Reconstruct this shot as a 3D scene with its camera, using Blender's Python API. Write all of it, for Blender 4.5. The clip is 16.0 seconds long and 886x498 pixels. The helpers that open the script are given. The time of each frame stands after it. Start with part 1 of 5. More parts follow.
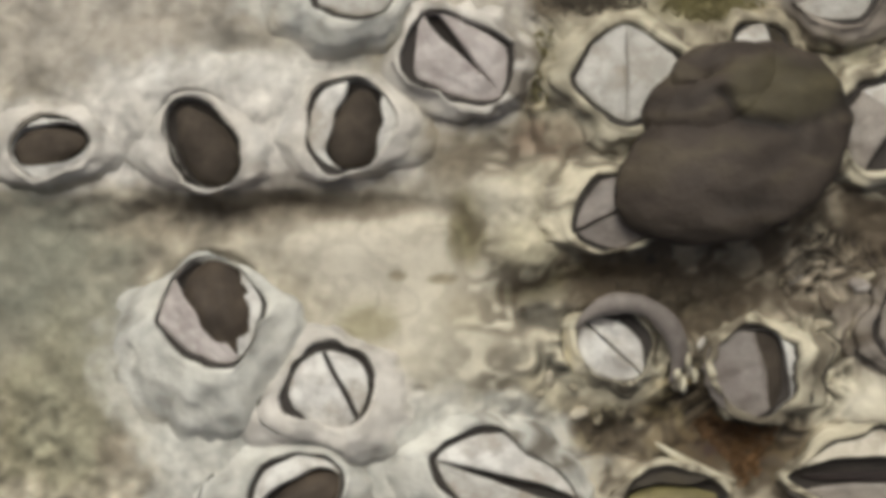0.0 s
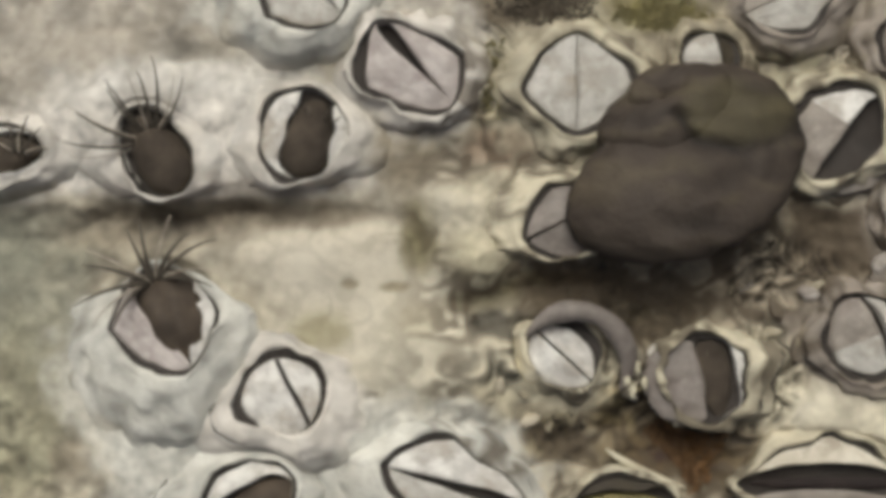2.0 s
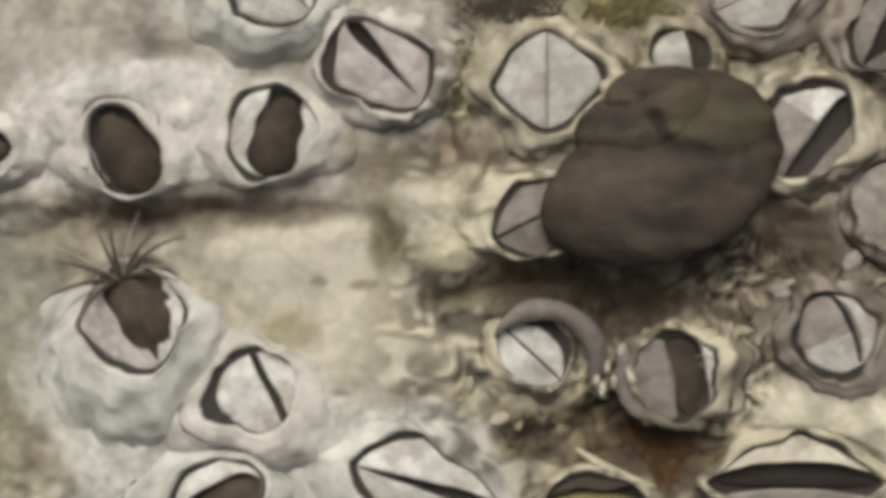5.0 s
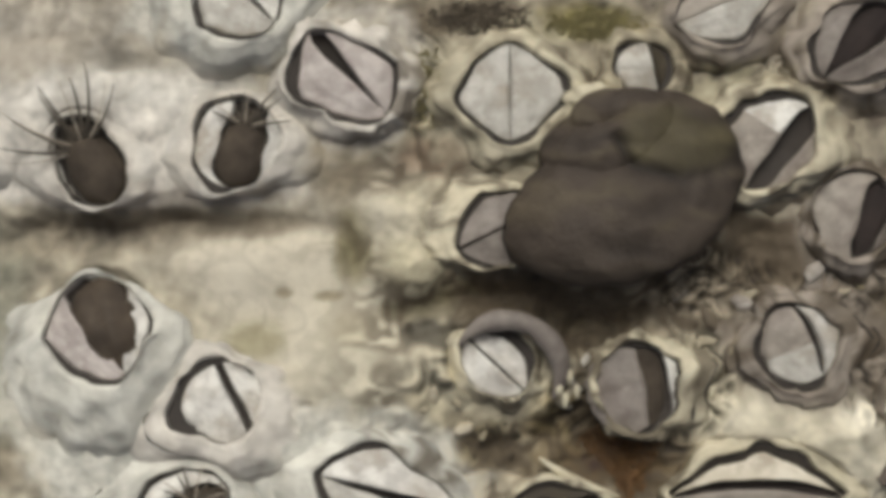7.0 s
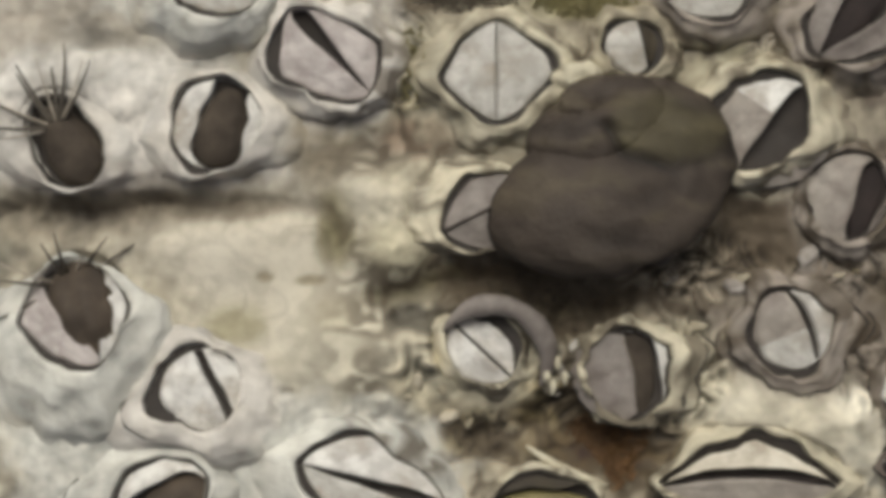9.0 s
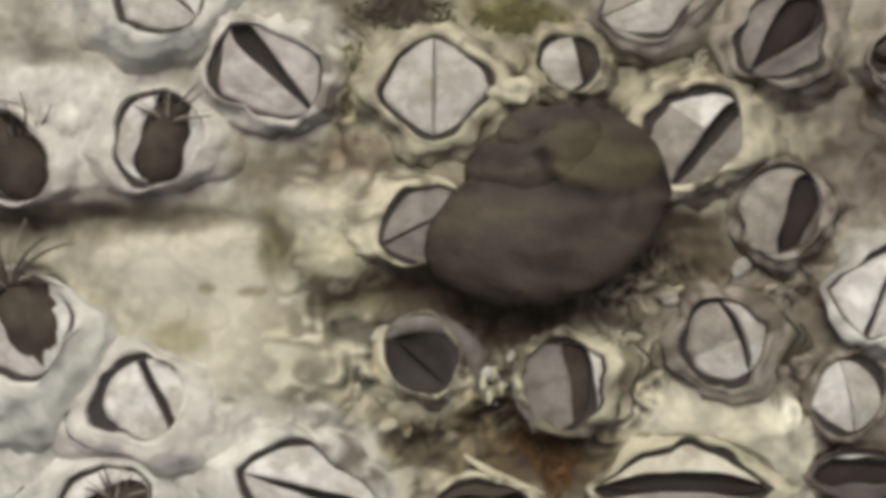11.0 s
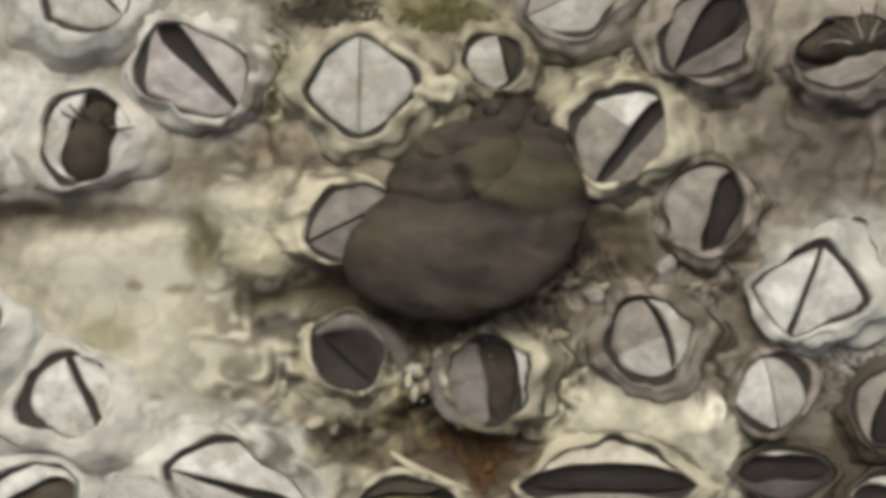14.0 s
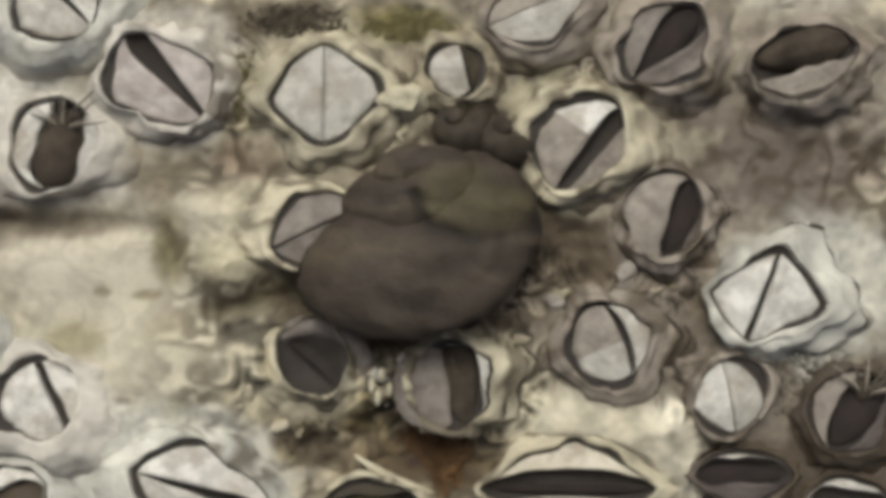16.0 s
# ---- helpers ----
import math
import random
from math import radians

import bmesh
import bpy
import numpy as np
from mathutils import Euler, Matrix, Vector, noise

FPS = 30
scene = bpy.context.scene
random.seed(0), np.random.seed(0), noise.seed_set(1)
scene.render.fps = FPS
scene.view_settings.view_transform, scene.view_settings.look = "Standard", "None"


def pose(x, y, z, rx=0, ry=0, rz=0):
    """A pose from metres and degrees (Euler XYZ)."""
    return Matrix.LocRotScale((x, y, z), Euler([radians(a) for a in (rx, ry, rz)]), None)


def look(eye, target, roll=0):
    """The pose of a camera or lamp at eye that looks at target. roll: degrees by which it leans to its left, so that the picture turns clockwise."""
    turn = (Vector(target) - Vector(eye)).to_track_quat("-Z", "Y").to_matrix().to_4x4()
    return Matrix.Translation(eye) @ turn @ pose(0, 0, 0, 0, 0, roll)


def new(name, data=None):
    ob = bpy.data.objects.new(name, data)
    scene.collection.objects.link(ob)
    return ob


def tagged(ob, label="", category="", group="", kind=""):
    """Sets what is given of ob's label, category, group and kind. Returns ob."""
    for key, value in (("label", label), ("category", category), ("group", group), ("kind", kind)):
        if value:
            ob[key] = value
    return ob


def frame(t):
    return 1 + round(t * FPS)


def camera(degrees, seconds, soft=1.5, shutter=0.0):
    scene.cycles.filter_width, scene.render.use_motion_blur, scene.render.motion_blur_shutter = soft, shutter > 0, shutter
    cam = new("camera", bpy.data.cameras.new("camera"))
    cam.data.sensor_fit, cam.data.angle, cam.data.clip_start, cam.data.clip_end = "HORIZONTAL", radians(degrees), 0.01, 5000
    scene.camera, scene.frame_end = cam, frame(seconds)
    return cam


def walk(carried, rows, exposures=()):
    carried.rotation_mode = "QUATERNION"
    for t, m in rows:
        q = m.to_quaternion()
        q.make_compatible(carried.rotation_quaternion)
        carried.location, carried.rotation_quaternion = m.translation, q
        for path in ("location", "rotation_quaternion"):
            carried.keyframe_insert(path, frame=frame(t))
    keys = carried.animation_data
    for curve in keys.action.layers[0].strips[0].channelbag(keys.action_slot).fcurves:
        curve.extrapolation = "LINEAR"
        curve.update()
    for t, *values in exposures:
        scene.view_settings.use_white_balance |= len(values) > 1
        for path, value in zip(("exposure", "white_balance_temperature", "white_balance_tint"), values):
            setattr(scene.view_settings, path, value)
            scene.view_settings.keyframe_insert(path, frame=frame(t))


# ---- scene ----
MM = 0.001
cam = camera(41.7, 16.0, soft=5.2)
# Camera above the rock, looking straight down: seconds, x, y and height over the barnacle rims, in mm.
RIM = 5.0
PATH = [
    (0.0, -8.99, -0.05, 79.41), (0.5, -7.54, -0.12, 79.43), (1.0, -6.82, 0.11, 79.65), (1.5, -6.25, 0.42, 79.93),
    (2.0, -5.65, 0.52, 79.95), (2.5, -4.99, 0.81, 80.10), (3.0, -4.31, 0.86, 79.98),
    (5.5, -3.17, 0.35, 79.76), (6.0, -2.55, 0.72, 80.30), (6.5, -1.85, 0.92, 80.50), (7.0, -1.03, 1.16, 80.15),
    (7.5, -0.76, 0.68, 79.54), (8.0, -0.52, 0.44, 79.20), (8.5, -0.35, -0.11, 78.20), (9.0, 0.0, 0.0, 78.20),
    (11.5, 5.44, 1.17, 79.90), (12.0, 6.63, 1.41, 80.00), (12.5, 7.95, 0.94, 79.75), (13.0, 8.41, 0.91, 79.95),
    (13.5, 8.81, 0.58, 79.90), (14.0, 9.34, 0.70, 79.95), (14.5, 9.90, 0.86, 79.95), (15.0, 10.56, 1.01, 80.45),
    (15.5, 11.23, 1.02, 80.80), (16.0, 11.94, 1.13, 81.19),
]
walk(cam, [(t, pose(x * MM, y * MM, (RIM + d) * MM)) for t, x, y, d in PATH], exposures=[(0.0, -0.11, 6320, 3), (9.0, -0.11, 6320, 3), (12.0, -0.08, 6320, 2), (16.0, -0.08, 6320, 2)])

# ---- light: soft daylight from the head of the rock ----
world = bpy.data.worlds.new("sky")
scene.world = world
world.use_nodes = True
wn = world.node_tree.nodes
sky = wn.new("ShaderNodeTexSky")
sky.sky_type, sky.sun_disc = "NISHITA", False
SUN_EL, SUN_AZ = 56.0, 10.0  # degrees; azimuth from +y towards -x
sky.air_density, sky.dust_density, sky.ozone_density = 0.2, 6.0, 0.0
sky.sun_elevation, sky.sun_rotation = radians(SUN_EL), radians(-SUN_AZ)
wn["Background"].inputs["Strength"].default_value = 0.14
world.node_tree.links.new(sky.outputs["Color"], wn["Background"].inputs["Color"])
sun = new("sun", bpy.data.lights.new("sun", "SUN"))
sun.data.energy, sun.data.angle, sun.data.color = 1.3, radians(28), (1.0, 0.97, 0.93)
sun.matrix_world = look((-math.sin(radians(SUN_AZ)) * math.cos(radians(SUN_EL)), math.cos(radians(SUN_AZ)) * math.cos(radians(SUN_EL)), math.sin(radians(SUN_EL))), (0, 0, 0))


# ---- materials ----
def material(name, color, second=None, rough=0.6, scale=600.0, bump=0.25, fine=3000.0, stain=None, stain_at=0.62, metal=0.0, attribute="", sheen=0.0, wave=None, amount=0.5):
    """Two scales of colour variation, a stain with its own shape, and fine relief. Scales are per metre."""
    m = bpy.data.materials.new(name)
    m.use_nodes = True
    n, l = m.node_tree.nodes, m.node_tree.links
    p = n["Principled BSDF"]
    p.inputs["Roughness"].default_value, p.inputs["Metallic"].default_value = rough, metal
    p.inputs["Specular IOR Level"].default_value = 0.3
    co = n.new("ShaderNodeTexCoord")
    info = n.new("ShaderNodeObjectInfo")
    shift = n.new("ShaderNodeVectorMath")
    shift.operation = "MULTIPLY_ADD"
    shift.inputs[1].default_value = (1, 1, 1)
    l.new(co.outputs["Object"], shift.inputs[0])
    rnd = n.new("ShaderNodeVectorMath")
    rnd.operation = "SCALE"
    rnd.inputs[0].default_value = (0.31, 0.17, 0.23)
    l.new(info.outputs["Random"], rnd.inputs["Scale"])
    l.new(rnd.outputs[0], shift.inputs[2])

    def tex(s, detail=4.0, r=0.6):
        t = n.new("ShaderNodeTexNoise")
        t.inputs["Scale"].default_value, t.inputs["Detail"].default_value, t.inputs["Roughness"].default_value = s, detail, r
        l.new(shift.outputs[0], t.inputs["Vector"])
        return t

    def ramp(src, a, b):
        r = n.new("ShaderNodeMapRange")
        r.inputs["From Min"].default_value, r.inputs["From Max"].default_value = a, b
        l.new(src, r.inputs["Value"])
        return r.outputs["Result"]

    def mix(fac, a, b, mode="MIX", value=None):
        x = n.new("ShaderNodeMix")
        x.data_type, x.blend_type = "RGBA", mode
        if fac is None:
            x.inputs["Factor"].default_value = value
        else:
            l.new(fac, x.inputs["Factor"])
        for sock, v in ((x.inputs["A"], a), (x.inputs["B"], b)):
            if isinstance(v, tuple):
                sock.default_value = (*v, 1)
            else:
                l.new(v, sock)
        return x.outputs["Result"]

    big = tex(scale)
    small = tex(fine, 3.0)
    if attribute:
        at = n.new("ShaderNodeAttribute")
        at.attribute_name = attribute
        base = at.outputs["Color"]
        second_c = mix(None, base, second or (0.5, 0.5, 0.5), "MULTIPLY", 1.0)
    else:
        base, second_c = color, second or tuple(c * 0.7 for c in color)
    c = mix(ramp(big.outputs["Fac"], 0.5 - 0.25 * amount - 0.05, 0.5 + 0.25 * amount + 0.05), base, second_c)
    if wave:
        w = n.new("ShaderNodeTexWave")
        w.inputs["Scale"].default_value, w.inputs["Distortion"].default_value, w.inputs["Detail"].default_value = wave[0], wave[1], 2.0
        w.bands_direction = wave[2]
        l.new(co.outputs["Object"], w.inputs["Vector"])
        c = mix(ramp(w.outputs["Fac"], 0.35, 0.75), c, wave[3])
    if stain:
        st = tex(scale * 0.55, 5.0, 0.65)
        c = mix(ramp(st.outputs["Fac"], stain_at - 0.05, stain_at + 0.10), c, stain)
    grey = ramp(small.outputs["Fac"], 0.25, 0.75)
    c = mix(grey, mix(None, c, (0.88, 0.87, 0.86), "MULTIPLY", 1.0), c)
    l.new(c, p.inputs["Base Color"])
    b = n.new("ShaderNodeBump")
    b.inputs["Strength"].default_value, b.inputs["Distance"].default_value = bump, 0.0004
    hs = n.new("ShaderNodeMath")
    hs.operation = "MULTIPLY_ADD"
    hs.inputs[1].default_value = 0.4
    l.new(small.outputs["Fac"], hs.inputs[0])
    l.new(big.outputs["Fac"], hs.inputs[2])
    l.new(hs.outputs[0], b.inputs["Height"])
    l.new(b.outputs[0], p.inputs["Normal"])
    return m


M = {
    "white": material("chalky white shell", (0.67, 0.65, 0.60), (0.49, 0.475, 0.43), 0.62, 260, 0.6, 2000, stain=(0.30, 0.26, 0.19), stain_at=0.55),
    "cool": material("cool white shell", (0.635, 0.635, 0.575), (0.48, 0.485, 0.435), 0.62, 220, 0.6, 2000, stain=(0.33, 0.29, 0.23), stain_at=0.57),
    "cream": material("cream shell", (0.62, 0.58, 0.44), (0.47, 0.43, 0.31), 0.62, 260, 0.6, 2000, stain=(0.26, 0.21, 0.11), stain_at=0.55),
    "tan": material("tan shell", (0.50, 0.45, 0.35), (0.36, 0.32, 0.23), 0.65, 260, 0.4, 2200, stain=(0.22, 0.18, 0.09), stain_at=0.54),
    "grey": material("grey shell", (0.40, 0.37, 0.33), (0.25, 0.22, 0.19), 0.62, 260, 0.4, 2200, stain=(0.15, 0.125, 0.09), stain_at=0.55),
    "brown": material("brown weathered shell", (0.19, 0.155, 0.125), (0.105, 0.083, 0.066), 0.65, 240, 0.5, 2000, stain=(0.25, 0.21, 0.165), stain_at=0.62),
    "valve_white": material("white opercular plate", (0.65, 0.64, 0.59), (0.44, 0.425, 0.39), 0.5, 620, 0.5, 2000, stain=(0.36, 0.33, 0.28), stain_at=0.55, amount=0.2),
    "valve_pale": material("pale grey opercular plate", (0.48, 0.465, 0.42), (0.35, 0.335, 0.295), 0.5, 620, 0.5, 2000, stain=(0.30, 0.27, 0.22), stain_at=0.55, amount=0.2),
    "valve_cream": material("cream opercular plate", (0.60, 0.565, 0.47), (0.47, 0.43, 0.34), 0.5, 620, 0.5, 2000, stain=(0.36, 0.32, 0.25), stain_at=0.55, amount=0.2),
    "valve_grey": material("grey opercular plate", (0.30, 0.27, 0.23), (0.22, 0.195, 0.165), 0.5, 560, 0.5, 2000, stain=(0.20, 0.17, 0.145), stain_at=0.55, amount=0.2),
    "valve_dark": material("dark opercular plate", (0.125, 0.105, 0.098), (0.07, 0.058, 0.054), 0.5, 300, 0.25, 2500, amount=0.2),
    "valve_violet": material("violet-grey opercular plate", (0.225, 0.20, 0.175), (0.155, 0.136, 0.118), 0.5, 560, 0.5, 2000, stain=(0.15, 0.128, 0.112), stain_at=0.55, amount=0.2),
    "valve_violet_pale": material("pinkish grey opercular plate", (0.47, 0.43, 0.40), (0.36, 0.325, 0.30), 0.5, 620, 0.5, 2000, stain=(0.29, 0.25, 0.235), stain_at=0.55, amount=0.2),
    "weedy_plate": material("plate overgrown with olive weed", (0.060, 0.049, 0.031), (0.033, 0.027, 0.018), 0.6, 420, 0.4, 2500),
    "shell_wall": material("limy shell wall", (0.5, 0.5, 0.5), (0.83, 0.81, 0.77), 0.68, 260, 0.6, 1800, attribute="tint", amount=0.8),
    "membrane": material("black membrane", (0.040, 0.033, 0.027), (0.026, 0.022, 0.018), 0.7, 800, 0.2, 3000),
    "flesh": material("brown flesh", (0.072, 0.057, 0.041), (0.026, 0.020, 0.014), 0.85, 420, 0.3, 2500),
    "red_flesh": material("red-brown flesh", (0.080, 0.061, 0.042), (0.032, 0.024, 0.016), 0.7, 360, 0.3, 2500),
    "violet_flesh": material("violet-brown flesh", (0.032, 0.024, 0.021), (0.020, 0.015, 0.014), 0.9, 420, 0.3, 2500),
    "grit": material("crust of grit and shell", (0.44, 0.40, 0.30), (0.27, 0.235, 0.16), 0.7, 300, 0.5, 1800, stain=(0.13, 0.105, 0.06), stain_at=0.54),
    "dark_grit": material("dark crust", (0.20, 0.165, 0.12), (0.10, 0.08, 0.055), 0.7, 300, 0.5, 1800, stain=(0.32, 0.28, 0.22), stain_at=0.62),
    "cirrus": material("dark feeding leg", (0.050, 0.042, 0.030), (0.10, 0.085, 0.065), 0.5, 900, 0.2, 3000),
    "pale_cirrus": material("pale feeding leg", (0.42, 0.38, 0.31), (0.26, 0.22, 0.17), 0.5, 900, 0.2, 3000),
    "rock": material("encrusted rock", (0.5, 0.5, 0.5), (0.84, 0.82, 0.78), 0.75, 150, 0.6, 1400, stain=None, attribute="tint", amount=0.8),
    "snail": material("dark periwinkle shell", (0.047, 0.038, 0.027), (0.66, 0.64, 0.62), 0.72, 320, 1.0, 900, attribute="tint", amount=0.5),
    "foot": material("dark snail foot", (0.040, 0.034, 0.030), (0.022, 0.018, 0.016), 0.4, 300, 0.3, 2000),
    "olive": material("olive weed", (0.19, 0.165, 0.070), (0.125, 0.108, 0.050), 0.6, 400, 0.5, 2400),
    "weed": material("dark brown weed", (0.086, 0.069, 0.046), (0.060, 0.048, 0.033), 0.6, 400, 0.5, 2400),
    "orange": material("orange-brown weed", (0.16, 0.085, 0.030), (0.08, 0.045, 0.02), 0.6, 400, 0.5, 2400),
}


def jelly_material():
    m = bpy.data.materials.new("clear speckled jelly")
    m.use_nodes = True
    n, l = m.node_tree.nodes, m.node_tree.links
    p = n["Principled BSDF"]
    p.inputs["Base Color"].default_value, p.inputs["Roughness"].default_value = (0.46, 0.43, 0.385, 1), 0.5
    t = n.new("ShaderNodeTexNoise")
    t.inputs["Scale"].default_value = 700
    co = n.new("ShaderNodeTexCoord")
    l.new(co.outputs["Object"], t.inputs["Vector"])
    r = n.new("ShaderNodeMapRange")
    r.inputs["From Min"].default_value, r.inputs["From Max"].default_value = 0.42, 0.68
    r.inputs["To Min"].default_value, r.inputs["To Max"].default_value = 0.24, 0.62
    l.new(t.outputs["Fac"], r.inputs["Value"])
    l.new(r.outputs["Result"], p.inputs["Alpha"])
    return m


M["jelly"] = jelly_material()


# ---- mesh helpers: all in mm ----
def part(name, bm, mat, parent=None, label=""):
    bmesh.ops.scale(bm, vec=(MM, MM, MM), verts=bm.verts)
    bmesh.ops.recalc_face_normals(bm, faces=bm.faces)
    me = bpy.data.meshes.new(name)
    bm.to_mesh(me)
    bm.free()
    for f in me.polygons:
        f.use_smooth = True
    me.materials.append(M[mat])
    ob = new(name, me)
    ob.parent = parent
    return tagged(ob, label)


def tinted(ob, colours):
    """Gives a mesh its own colours, point by point."""
    layer = ob.data.color_attributes.new("tint", "FLOAT_COLOR", "POINT")
    data = np.ones((len(colours), 4), dtype=np.float32)
    data[:, :3] = np.array(colours)
    layer.data.foreach_set("color", data.ravel())
    return ob


def skin(bm, rows, closed=False):
    """Faces between rows of points, each row of the same length."""
    vs = [[bm.verts.new(p) for p in r] for r in rows]
    n = len(rows[0])
    for a, b in zip(vs, vs[1:]):
        for i in range(n if closed else n - 1):
            j = (i + 1) % n
            bm.faces.new((a[i], a[j], b[j], b[i]))
    return vs


def level(x, y, z):
    """A plan place drawn at the height of the rims, brought to the height z as seen from above the middle."""
    k = (RIM + 78.2 - z) / 78.2
    return x * k, y * k, z


def rough(x, y, s, seed=0.0):
    return noise.noise(Vector((x / s + seed * 7.3, y / s - seed * 3.1, seed * 1.7)))


def smooth(t):
    t = min(max(t, 0.0), 1.0)
    return t * t * (3 - 2 * t)


